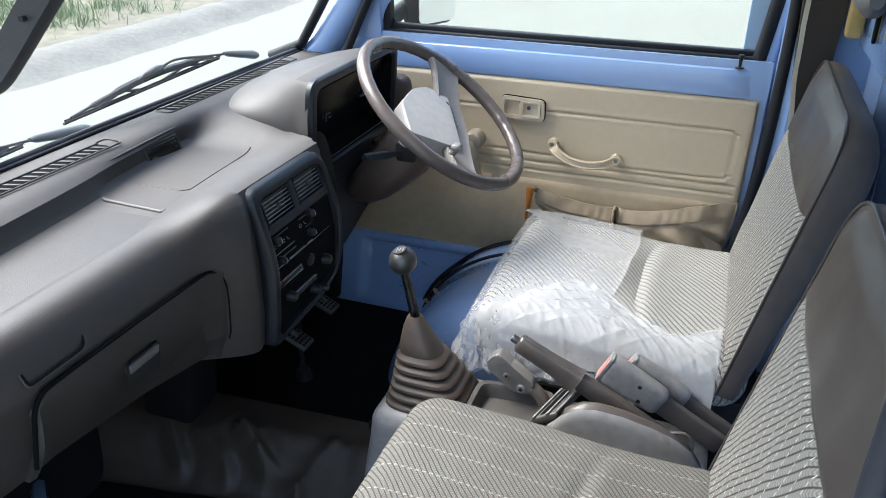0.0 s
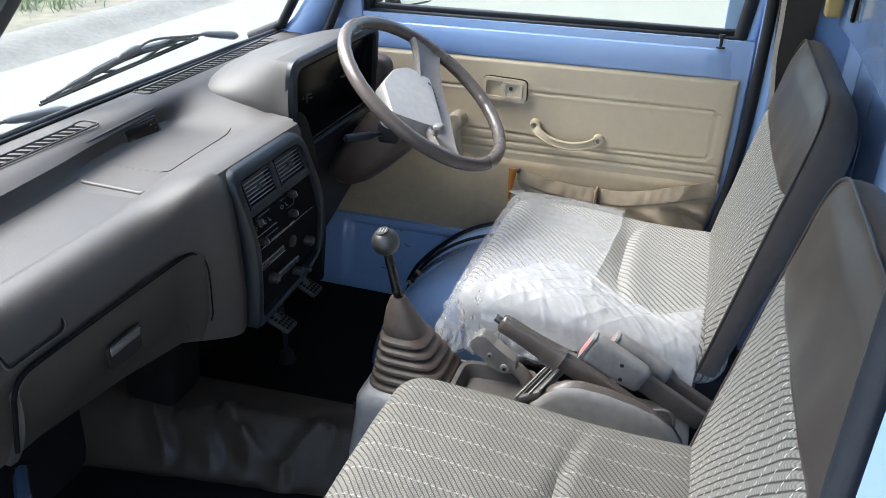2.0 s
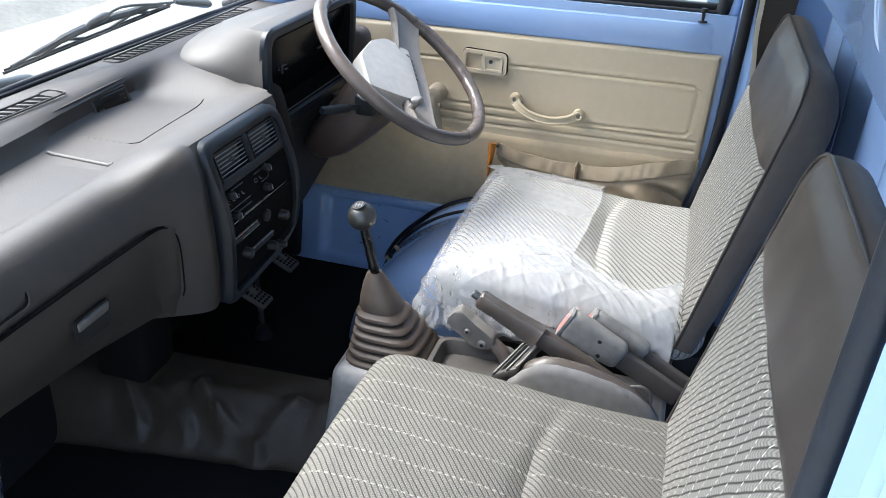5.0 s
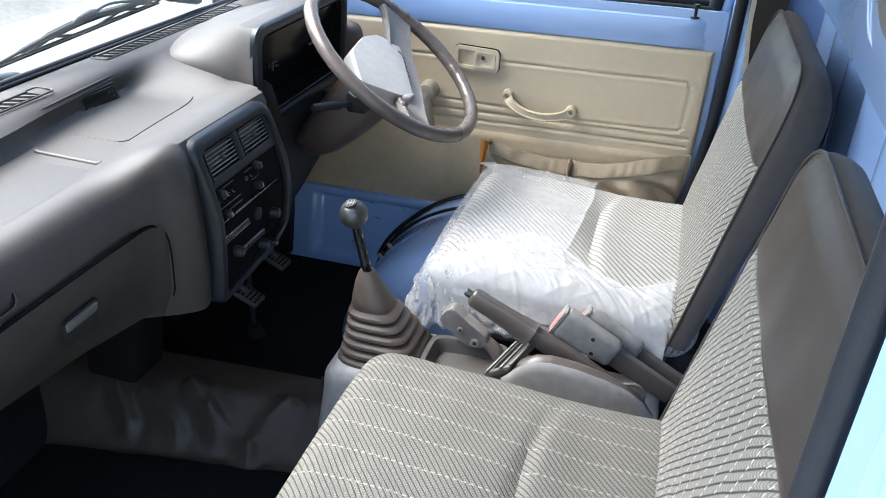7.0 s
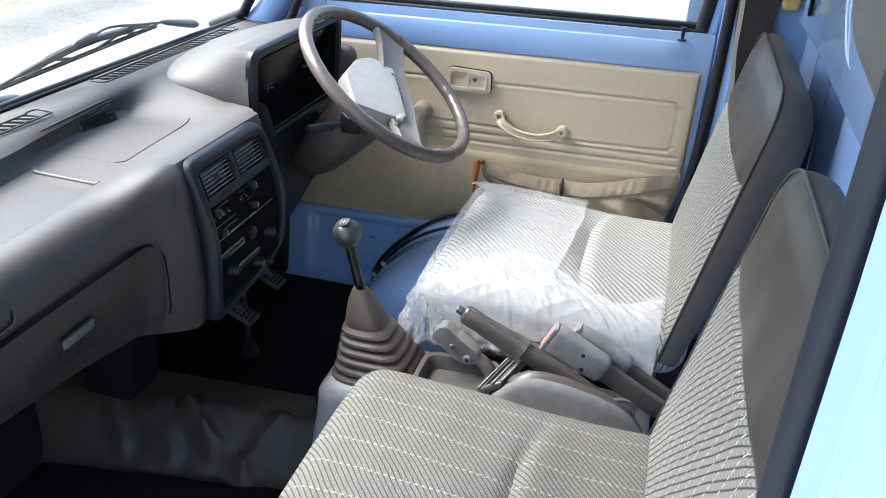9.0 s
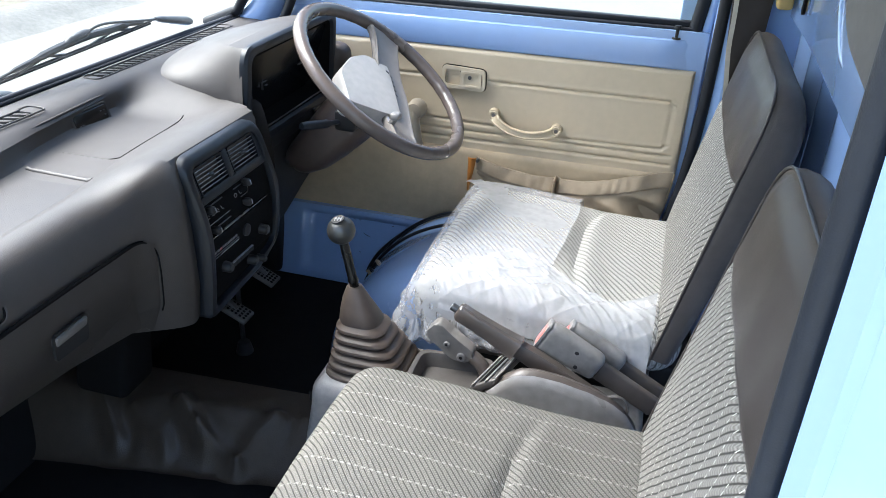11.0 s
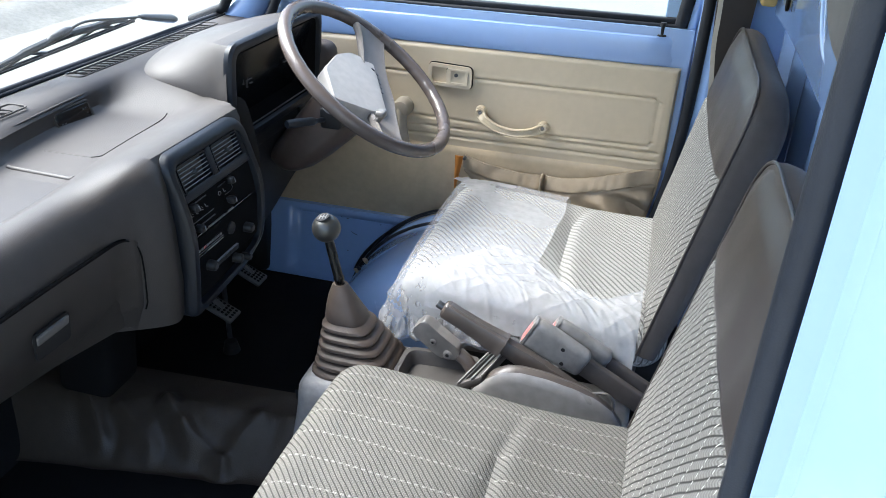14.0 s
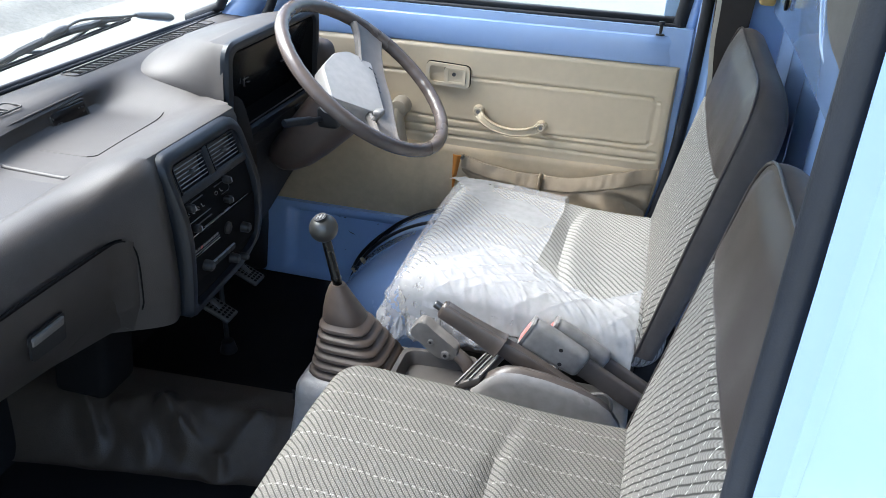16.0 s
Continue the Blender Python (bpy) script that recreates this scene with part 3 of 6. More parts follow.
plate(bm, rounded([(0.1465, 0.6145, 0.4865), (0.1945, 0.6145, 0.4855), (0.1945, 0.6145, 0.5205), (0.1465, 0.6145, 0.5215)], 0.006), 0.002, 1)
part("lever_shadow_gap", bm, VOID, bezel, "dark gap round the lever")
bm = bmesh.new()
plate(bm, rounded([(0.155, 0.6125, 0.491), (0.189, 0.6125, 0.490), (0.189, 0.6125, 0.516), (0.155, 0.6125, 0.517)], 0.004), 0.002, 1)
part("lever_pad", bm, BEIGE_HARD, bezel)
bm = bmesh.new()
frame_ring(bm, rounded([(0.148, 0.609, 0.488), (0.193, 0.609, 0.487), (0.193, 0.609, 0.519), (0.148, 0.609, 0.520)], 0.005), rounded([(0.156, 0.6095, 0.492), (0.188, 0.6095, 0.491), (0.188, 0.6095, 0.515), (0.156, 0.6095, 0.516)], 0.004), 0.008, 1)
part("latch_lever", bm, BEIGE_HARD, bezel)
bm = bmesh.new()
cyl(bm, (0.168, 0.6130, 0.507), (0.168, 0.6105, 0.507), 0.004, 0.004, 12)
part("latch_screw", bm, STEEL, bezel)
# pull handle
bm = bmesh.new()
pts = curve_pts([(0.222, 0.612, 0.4370), (0.234, 0.600, 0.4255), (0.262, 0.594, 0.4120), (0.300, 0.593, 0.4065), (0.335, 0.599, 0.4105), (0.356, 0.611, 0.4180)], 8)
rings = []
for i, p in enumerate(pts):
    d = (pts[min(i + 1, len(pts) - 1)] - pts[max(i - 1, 0)]).normalized()
    up = Vector((-d.z, 0, d.x)).normalized()
    k = 0.0085 + 0.0035 * (abs(i / (len(pts) - 1) - 0.5) * 2) ** 3
    rings.append([p + up * (k * a) + Vector((0, b, 0)) for a, b in ((-1, 0), (-0.9, -0.0032), (-0.7, -0.0042), (-0.45, -0.0022), (0.45, -0.0022), (0.7, -0.0042), (0.9, -0.0032), (1, 0), (0.9, 0.004), (-0.9, 0.004))])
loft(bm, rings)
handle = part("pull_handle", bm, BEIGE, door, "beige plastic strap pull handle")
for x, z in ((0.2235, 0.4365), (0.3555, 0.4185)):
    bm = bmesh.new()
    cyl(bm, (x, 0.619, z), (x, 0.606, z), 0.0125, 0.011, 18)
    part("handle_boss", bm, BEIGE, handle)
    bm = bmesh.new()
    tube(bm, [(x + 0.0075 * math.cos(a), 0.6055, z + 0.0075 * math.sin(a)) for a in [2 * math.pi * i / 20 for i in range(20)]], 0.0022, 8, closed=True)
    part("handle_cap", bm, BEIGE, handle)
    bm = bmesh.new()
    cyl(bm, (x, 0.6065, z), (x, 0.6045, z), 0.0040, 0.0036, 14)
    part("handle_screw", bm, BRACKET, handle)
# window winder
bm = bmesh.new()
tube(bm, curve_pts([(0.056, 0.598, 0.430), (0.060, 0.588, 0.400), (0.070, 0.586, 0.350), (0.074, 0.588, 0.335)], 5), [0.013] * 4 + [0.0115] * 9 + [0.009] * 3, 14, flat=0.7)
winder = part("window_winder", bm, SPOKE_BEIGE, door, "grey-beige window winder handle")
bm = bmesh.new()
tube(bm, [(0.056, 0.622, 0.428), (0.056, 0.596, 0.428), (0.056, 0.588, 0.428), (0.056, 0.586, 0.428)], [0.021, 0.020, 0.017, 0.010], 22)
part("winder_boss", bm, SPOKE_BEIGE, winder)
# lock button
bm = bmesh.new()
cyl(bm, (0.559, 0.632, 0.618), (0.559, 0.632, 0.640), 0.0035, 0.0035, 10)
tube(bm, [(0.559, 0.632, 0.620), (0.559, 0.632, 0.623)], [0.009, 0.008], 14)
tube(bm, [(0.559, 0.632, 0.637), (0.559, 0.632, 0.640), (0.559, 0.632, 0.645)], [0.0035, 0.0065, 0.0055], 12)
part("lock_button", bm, BLACK, door, "black lock button")
# window: sill rubbers, frame and pane
bm = bmesh.new()
rbox(bm, (-0.155, 0.640, 0.622), (0.592, 0.662, 0.640), 0.004)
rbox(bm, (-0.155, 0.650, 0.636), (0.592, 0.668, 0.650), 0.004)
wf = part("window_frame", bm, RUBBER, door, "black window sill rubber")
bm = bmesh.new()
rbox(bm, (-0.168, 0.640, 0.62), (-0.150, 0.665, 1.16), 0.004)
part("front_channel", bm, RUBBER, wf)
bm = bmesh.new()
tube(bm, [(0.590, 0.652, 0.625), (0.606, 0.650, 0.75), (0.600, 0.645, 1.16)], 0.013, 10)
part("rear_channel", bm, RUBBER, wf)
bm = bmesh.new()
tube(bm, [(0.606, 0.656, 0.60), (0.624, 0.652, 0.75), (0.62, 0.645, 1.16)], 0.011, 12)
part("door_frame_rear", bm, BLUE, door)
bm = bmesh.new()
loft(bm, [[(-0.25, 0.63, 0.60), (-0.166, 0.63, 0.60), (-0.166, 0.665, 0.60), (-0.25, 0.665, 0.60)], [(-0.205, 0.622, 0.69), (-0.166, 0.622, 0.69), (-0.166, 0.66, 0.69), (-0.205, 0.66, 0.69)], [(-0.166, 0.62, 0.75), (-0.165, 0.62, 0.75), (-0.165, 0.65, 0.75), (-0.166, 0.65, 0.75)]])
part("door_frame_front", bm, BLUE, door)
bm = bmesh.new()
tube(bm, [(-0.20, 0.648, 0.60), (-0.178, 0.645, 0.68), (0.06, 0.62, 1.16)], 0.019, 10)
part("door_frame_top", bm, BLUE, door)
bm = bmesh.new()
rbox(bm, (-0.155, 0.655, 0.63), (0.595, 0.659, 1.16), 0.001)
part("window_pane", bm, GLASS, wf, "clear window glass").visible_shadow = False
# bare lower metal of the door
bm = bmesh.new()


def bare(u, v):
    x = -0.34 + 0.60 * u
    z = -0.02 + 0.19 * v
    y = 0.555 + 0.045 * v
    inside = min((x + 0.215) / 0.02, (z - 0.012) / 0.014, (0.158 - z) / 0.012)
    return (x, y + 0.012 * max(0, min(1, inside)), z)


sheet(bm, 90, 40, bare, 0.02)
part("lower_panel", bm, BLUE, door, "bare scratched blue lower door panel")
random.seed(11)
for i in range(16):
    x, z, ln, tilt = random.uniform(-0.16, 0.05), random.choice((random.uniform(0.02, 0.15), random.uniform(0.14, 0.166))), random.uniform(0.004, 0.02), random.uniform(-0.5, 0.25)
    yy = 0.555 + 0.045 * (z + 0.02) / 0.19 + 0.0112
    bm = bmesh.new()
    tube(bm, [(x + ln * t, yy + 0.2 * ln * t * tilt, z + ln * tilt * t + 0.0008 * math.sin(t * 5 + i)) for t in (0, 0.25, 0.5, 0.75, 1)], [0.0002, 0.0007, 0.0009, 0.0006, 0.0002], 6)
    part("scratch", bm, BLACK, door, smooth=False)

bm = bmesh.new()
rbox(bm, (0.56, 0.664, 0.0), (0.70, 0.676, 1.18), 0.003)
part("pillar_outer", bm, BLUE, shell)

# ---- passenger's door, swung wide open ----
door2 = thing("door_2", "open light blue passenger's door with beige vinyl trim", "door", kind="structure")
bm = bmesh.new()
rbox(bm, (0.02, -0.035, -0.02), (0.86, 0.0, 0.625), 0.012, 3)
part("door_skin", bm, BLUE, door2)
bm = bmesh.new()
rbox(bm, (0.06, 0.002, 0.14), (0.82, 0.012, 0.56), 0.006, 3)
part("trim_panel", bm, BEIGE, door2, "beige vinyl door trim")
bm = bmesh.new()
tube(bm, [(0.03, -0.018, 0.60), (0.12, -0.018, 0.75), (0.32, -0.018, 1.16), (0.84, -0.018, 1.16), (0.845, -0.018, 0.60)], 0.016, 10)
wf2 = part("window_frame", bm, BLUE, door2)
bm = bmesh.new()
loft(bm, [[(0.05, y, 0.61), (0.84, y, 0.61), (0.84, y, 1.155), (0.325, y, 1.155), (0.125, y, 0.75)] for y in (-0.020, -0.016)])
part("window_pane", bm, GLASS, wf2, "clear window glass").visible_shadow = False
door2.matrix_world = Matrix.Translation((-0.29, -0.645, 0.0)) @ Matrix.Rotation(radians(-74), 4, "Z")

# ---- underframe and front wheels that carry the cab ----
bm = bmesh.new()
rbox(bm, (-0.70, -0.66, -0.30), (-0.62, 0.66, -0.16), 0.02, 3)
part("bumper", bm, BLACK, shell, "dark bumper")
for s in (0.30, -0.36):
    bm = bmesh.new()
    rbox(bm, (-0.62, s, -0.20), (0.98, s + 0.06, -0.07), 0.01, 2)
    part("frame_rail", bm, BLACK, shell)


def road_wheel(y):
    w = thing("road_wheel", "black tyre on a pale steel rim under the cab", "wheel", group="road wheels")
    o = 1 if y > 0 else -1
    bm = bmesh.new()
    tube(bm, [(0.20 + 0.185 * math.cos(a), y, -0.295 + 0.185 * math.sin(a)) for a in [2 * math.pi * i / 36 for i in range(36)]], 0.068, 12, closed=True)
    part("tyre", bm, RUBBER, w)
    bm = bmesh.new()
    cyl(bm, (0.20, y - 0.05, -0.295), (0.20, y + 0.05, -0.295), 0.135, 0.135, 28)
    cyl(bm, (0.20, y + o * 0.05, -0.295), (0.20, y + o * 0.062, -0.295), 0.05, 0.04, 20)
    part("rim", bm, CHROME, w)


road_wheel(0.56)
road_wheel(-0.56)

# ---- outside mirror ----
mir = thing("door_mirror", "black plastic door mirror outside the window", "mirror")
MM = Matrix.Translation((-0.095, 0.775, 0.692)) @ Matrix.Rotation(radians(-24), 4, "Z")
bm = bmesh.new()
rbox(bm, (-0.040, -0.075, -0.068), (0.0, 0.065, 0.068), 0.020, 4, (1, 3, 3), mat=MM)
part("housing", bm, BLACK, mir)
bm = bmesh.new()
plate(bm, [MM @ p for p in rounded([(0.0015, -0.058, -0.058), (0.0015, 0.058, -0.058), (0.0015, 0.058, 0.058), (0.0015, -0.058, 0.058)], 0.02)], 0.002, 0)
part("mirror_glass", bm, MIRROR, mir, "bright mirror glass")
bm = bmesh.new()
tube(bm, [(-0.165, 0.655, 0.650), (-0.165, 0.70, 0.655), (-0.150, 0.735, 0.670)], [0.020, 0.018, 0.018], 12)
part("arm", bm, BLACK, mir)

# ---- wheel housing ----
bm = bmesh.new()
rings = []
for y, r in ((0.580, 0.272), (0.555, 0.285), (0.52, 0.287), (0.505, 0.280), (0.48, 0.280), (0.465, 0.287), (0.33, 0.287), (0.30, 0.280), (0.275, 0.262), (0.26, 0.235), (0.258, 0.20)):
    rings.append([(0.25 + r * math.cos(a), y, -0.05 + r * math.sin(a)) for a in [math.pi * i / 40 for i in range(41)]])
loft(bm, rings)
housing = tagged(part("wheel_housing", bm, BLUE), "light blue steel wheel housing beside the driver's seat", "wheel housing", kind="structure")

for r, y, w in ((0.2895, 0.560, 0.0030), (0.2895, 0.492, 0.0036)):
    bm = bmesh.new()
    tube(bm, [(0.25 + r * math.cos(a), y, -0.05 + r * math.sin(a)) for a in [math.pi * (0.30 + 0.58 * i / 40) for i in range(41)]], w, 8)
    part("arch_seal", bm, RUBBER, housing, "black sealing strip along the arch")
random.seed(21)
for i, (a, y, k) in enumerate(((2.52, 0.480, 0.016), (2.60, 0.472, 0.012), (2.66, 0.482, 0.014))):
    bm = bmesh.new()
    c = Vector((0.25 + 0.291 * math.cos(a), y, -0.05 + 0.291 * math.sin(a)))
    tube(bm, curve_pts([c, c + Vector((k * 0.4, -k, 0.004 + 0.004 * i)), c + Vector((k, -2 * k, 0.002))], 4), [0.005, 0.0055, 0.005, 0.0045, 0.004, 0.003, 0.0025, 0.002, 0.001], 8, flat=0.4)
    part("torn_tape", bm, LOWER_TRIM if i != 1 else RUBBER, housing, "torn scrap of old sealing tape")

# ---- seat boxes under the cushions ----
for s in (1, -1):
    bm = bmesh.new()
    rbox(bm, (0.26, min(s * 0.12, s * 0.56), -0.01), (0.66, max(s * 0.12, s * 0.56), 0.235), 0.012)
    tagged(part("seat_box", bm, BLACK), "black steel box under the seat", "seat base", kind="structure")

# ---- dashboard ----
dash = thing("dashboard", "grey-brown moulded plastic dashboard with glovebox and dark centre panel", "dashboard")
SEC_A = [(-0.372, 0.570), (-0.358, 0.5815), (-0.340, 0.5850), (-0.305, 0.5850), (-0.285, 0.5825), (-0.270, 0.5775), (-0.2590, 0.5700), (-0.2560, 0.560), (-0.2535, 0.550), (-0.2480, 0.5432), (-0.234, 0.541), (-0.126, 0.541), (-0.120, 0.5475), (-0.105, 0.5525), (-0.087, 0.5515), (-0.0755, 0.5465), (-0.067, 0.5375), (-0.0600, 0.522), (-0.0535, 0.495), (-0.0550, 0.487), (-0.068, 0.42), (-0.090, 0.376), (-0.14, 0.350), (-0.42, 0.34)]
SEC_B = SEC_A[:11] + [(-0.160, 0.541), (-0.152, 0.5435), (-0.125, 0.552), (-0.100, 0.560), (-0.080, 0.566), (-0.058, 0.5695), (-0.046, 0.567), (-0.040, 0.555), (-0.036, 0.53), (-0.031, 0.47), (-0.030, 0.39), (-0.036, 0.335), (-0.42, 0.30)]
SEC_C = SEC_A[:4] + [(-0.294, 0.5830), (-0.286, 0.5815), (-0.280, 0.579), (-0.270, 0.575), (-0.250, 0.571), (-0.220, 0.568), (-0.200, 0.566), (-0.165, 0.562), (-0.155, 0.560), (-0.140, 0.556), (-0.140, 0.547), (-0.146, 0.538), (-0.148, 0.525), (-0.148, 0.51), (-0.146, 0.49), (-0.138, 0.475), (-0.125, 0.462), (-0.13, 0.45), (-0.20, 0.435), (-0.42, 0.40)]


SWEEP = [(0.098, -0.02), (0.103, -0.042), (0.112, -0.058), (0.122, -0.071), (0.135, -0.086), (0.150, -0.104), (0.165, -0.128), (0.18, -0.150)]


def dash_section(y):
    """The dashboard's outline at y: passenger side, raised middle cut back along a sweep, driver side."""
    b, b2, cc = smooth((y + 0.262) / 0.135), smooth((y + 0.29) / 0.31), smooth((y - 0.075) / 0.115)
    r = smooth((y + 0.165) / 0.075) * (1 - smooth((y - 0.045) / 0.10))
    out = []
    for i, (pa, pb, pc) in enumerate(zip(SEC_A, SEC_B, SEC_C)):
        k, c = b2 if 10 < i < 14 else b, cc if i < 14 else smooth((y - 0.176) / 0.012)
        x = (pa[0] * (1 - k) + pb[0] * k) * (1 - c) + pc[0] * c
        z = (pa[1] * (1 - k) + pb[1] * k) * (1 - c) + pc[1] * c
        if 3 < i < 11:
            x -= 0.0285 * math.tanh((y + 0.12) / 0.30) * (1 - c) * (0.4, 0.75, 1, 1, 1, 1, 1)[i - 4]
            x -= (0.0, 0.0, 0.003, 0.008, 0.009, 0.005, 0.0)[i - 4] * r
        if 17 < i < 23:
            x += (0.006 if i == 18 else 0.011) * math.exp(-((y + 0.138) / 0.028) ** 2)
        out.append((x - 0.012 * smooth((-0.46 - y) / 0.14) * (1 if i > 13 else 0), y, z))
    if SWEEP[0][0] < y < 0.18:
        limit = next(xa + (xb - xa) * (y - ya) / (yb - ya) for (ya, xa), (yb, xb) in zip(SWEEP, SWEEP[1:]) if ya <= y <= yb)
        top = out[11][2]
        for p, q in zip(out[11:16], out[12:17]):
            if p[0] <= limit <= q[0]:
                top = p[2] + (q[2] - p[2]) * (limit - p[0]) / max(1e-6, q[0] - p[0])
        if limit > out[16][0]:
            top = out[16][2]
        for i in range(12, 23):
            x, _, z = out[i]
            if x > limit:
                out[i] = (limit, y, top) if i < 17 else (limit - (0.0015, 0.004, 0.006)[min(i - 17, 2)], y, min(z, top - (0.003, 0.010, 0.020)[min(i - 17, 2)]))
    return out


ys = [-0.60, -0.55, -0.5, -0.46, -0.42, -0.36, -0.30] + [-0.26 + 0.005 * i for i in range(70)] + [0.09 + 0.002 * i for i in range(60)] + [0.215, 0.23, 0.25, 0.28, 0.34, 0.42, 0.5, 0.58, 0.605]


def dash_z(x, y):
    """Height of the dashboard's top at a place."""
    s = dash_section(y)
    for (xa, _, za), (xb, _, zb) in zip(s[4:16], s[5:17]):
        if xa <= x <= xb:
            return za + (zb - za) * (x - xa) / max(1e-6, xb - xa)
    return s[10][2]


def dash_x(y, z):
    """How far back the dashboard's front face reaches at a height."""
    s = dash_section(y)
    for (xa, _, za), (xb, _, zb) in zip(s[18:22], s[19:23]):
        if zb <= z <= za:
            return xa + (xb - xa) * (za - z) / max(1e-6, za - zb)
    return s[18][0] if z > s[18][2] else s[22][0]


def on_dash(pts, lift):
    return [(x, y, dash_z(x, y) + lift) for x, y in pts]


bm = bmesh.new()
loft(bm, [dash_section(y) for y in ys])
part("dash_body", bm, DASH, dash)
# tray liner with a dark front edge, and the rib beside it
bm = bmesh.new()
tube(bm, on_dash([(p.x, p.y) for p in curve_pts([(-0.167, 0.103, 0), (-0.1655, 0.098, 0), (-0.1625, 0.08, 0), (-0.1560, 0.0, 0), (-0.1525, -0.065, 0), (-0.1555, -0.078, 0), (-0.163, -0.084, 0)], 8)], 0.0001), 0.0008, 6)
part("tray_liner_edge", bm, VOID, dash, "thin dark gap along the tray liner")
bm = bmesh.new()
tube(bm, on_dash([(p.x, p.y) for p in curve_pts([(-0.163, -0.084, 0), (-0.19, -0.085, 0), (-0.238, -0.085, 0)], 8)], -0.0002), 0.0009, 6)
part("tray_liner", bm, DASH, dash)
bm = bmesh.new()
tube(bm, on_dash([(p.x, p.y) for p in curve_pts([(-0.240, -0.150, 0), (-0.225, -0.1505, 0), (-0.19, -0.152, 0), (-0.15, -0.154, 0), (-0.134, -0.155, 0)], 6)], -0.0008), [0.002] + [0.0042] * 22 + [0.0034, 0.002], 12)
part("tray_rib", bm, DASH, dash)
# digital clock in the recess below the ledge
CM = Matrix.Translation((-0.2735, 0.0225, 0.5520)) @ Matrix.Rotation(radians(-14), 4, "Y")
bm = bmesh.new()
rbox(bm, (-0.010, -0.036, -0.0125), (0.0035, 0.036, 0.0125), 0.002, 2, mat=CM)
clock = part("clock", bm, GLOSS, dash, "black digital clock panel")
for y, z in ((-0.030, -0.006), (-0.024, -0.006), (0.020, 0.003), (0.027, 0.003), (0.027, -0.004)):
    bm = bmesh.new()
    rbox(bm, (0.003, y, z), (0.0042, y + 0.004, z + 0.0018), 0.0003, 1, mat=CM)
    part("clock_mark", bm, STEEL, clock, smooth=False)
bm = bmesh.new()
tube(bm, [CM @ p for p in rounded([(0.0035, -0.038, -0.0145), (0.0035, 0.038, -0.0145), (0.0015, 0.038, 0.0145), (0.0015, -0.038, 0.0145)], 0.004, 4)], 0.0018, 8, closed=True)
part("clock_rim", bm, DASH, clock)
bm = bmesh.new()
lip = [dash_section(y)[5] for y in [-0.098 + 0.0168 * i for i in range(11)]]
tube(bm, [(x + 0.002, y, z - 0.0025) for x, y, z in lip], [0.0004, 0.0014] + [0.0018] * 7 + [0.0014, 0.0004], 8)
part("recess_lip", bm, DASH, dash, "lip over the clock recess")
# defroster grilles along the windscreen
for y0, y1, x0 in ((-0.60, -0.066, -0.311), (0.116, 0.502, -0.337)):
    zg = 0.5856
    bm = bmesh.new()
    rbox(bm, (x0, y0, 0.575), (x0 + 0.021, y1, zg), 0.001, 1)
    grille = part("defroster_grille", bm, VOID, dash, "black slotted defroster grille")
    for i in range(int((y1 - y0) / 0.0155)):
        y = y0 + 0.004 + i * 0.0155
        bm = bmesh.new()
        rbox(bm, (x0 + 0.0005, y, 0.579), (x0 + 0.0205, y + 0.0052, zg + 0.0010), 0.0010, 1, warp=lambda p: (p.x, p.y + (p.x - x0) * 0.35, p.z))
        part("grille_rib", bm, DASH, grille)
    bm = bmesh.new()
    o = rounded([(x0 - 0.008, y0 - 0.014, zg), (x0 + 0.024, y0 - 0.014, zg), (x0 + 0.024, y1 + 0.022, zg), (x0 - 0.008, y1 + 0.022, zg)], 0.008, 4)
    tube(bm, o, 0.0014, 6, closed=True)
    rbox(bm, (x0 - 0.007, y0, zg - 0.002), (x0 - 0.001, y1, zg + 0.0022), 0.0015, 2)
    part("grille_rim", bm, DASH, grille)
# glovebox
bm = bmesh.new()


def glove(u, v):
    y = -0.479 + 0.3055 * u
    near = min(u * 0.304, (1 - u) * 0.304)
    e, ec = 1 - smooth(near / 0.004), 1 - smooth(near / 0.02)
    top = 0.4885 - 0.016 * ec ** 2 * (1 if u < 0.5 else 0.7)
    z = top - (0.100 + 0.038 * u) * v
    x = -0.0515 - 0.030 * v ** 2.4 - 0.006 * max(0, 1 - v / 0.05) ** 2 - 0.006 * e ** 2
    return (max(x, dash_x(y, z) + 0.0022 - 0.003 * e ** 2), y, z)


sheet(bm, 60, 30, glove, -0.012, 0)
gb = part("glovebox_door", bm, DASH_SHADED, dash, "brown-grey glovebox door")
bm = bmesh.new()
plate(bm, rounded([(-0.0545, -0.356, 0.417), (-0.0545, -0.302, 0.415), (-0.0525, -0.299, 0.450), (-0.0525, -0.354, 0.450)], 0.005), 0.0035, 0)
part("latch_recess", bm, BLACK, gb)
bm = bmesh.new()
rbox(bm, (-0.056, -0.353, 0.434), (-0.0455, -0.302, 0.4475), 0.003, 2, warp=lambda p: (p.x - (0.4475 - p.z) * 0.25, p.y, p.z))
part("latch", bm, GREY_PAD, gb, "grey plastic glovebox latch")
bm = bmesh.new()
gap = curve_pts([(-0.068, -0.481, 0.40), (-0.0565, -0.4805, 0.45), (-0.0525, -0.478, 0.474), (-0.0505, -0.466, 0.4885), (-0.0500, -0.44, 0.4915), (-0.0495, -0.33, 0.4915), (-0.0480, -0.25, 0.4910), (-0.0475, -0.205, 0.4900), (-0.0480, -0.186, 0.4840), (-0.0500, -0.1755, 0.468), (-0.0530, -0.1725, 0.44), (-0.0580, -0.172, 0.41), (-0.066, -0.172, 0.375)], 6)
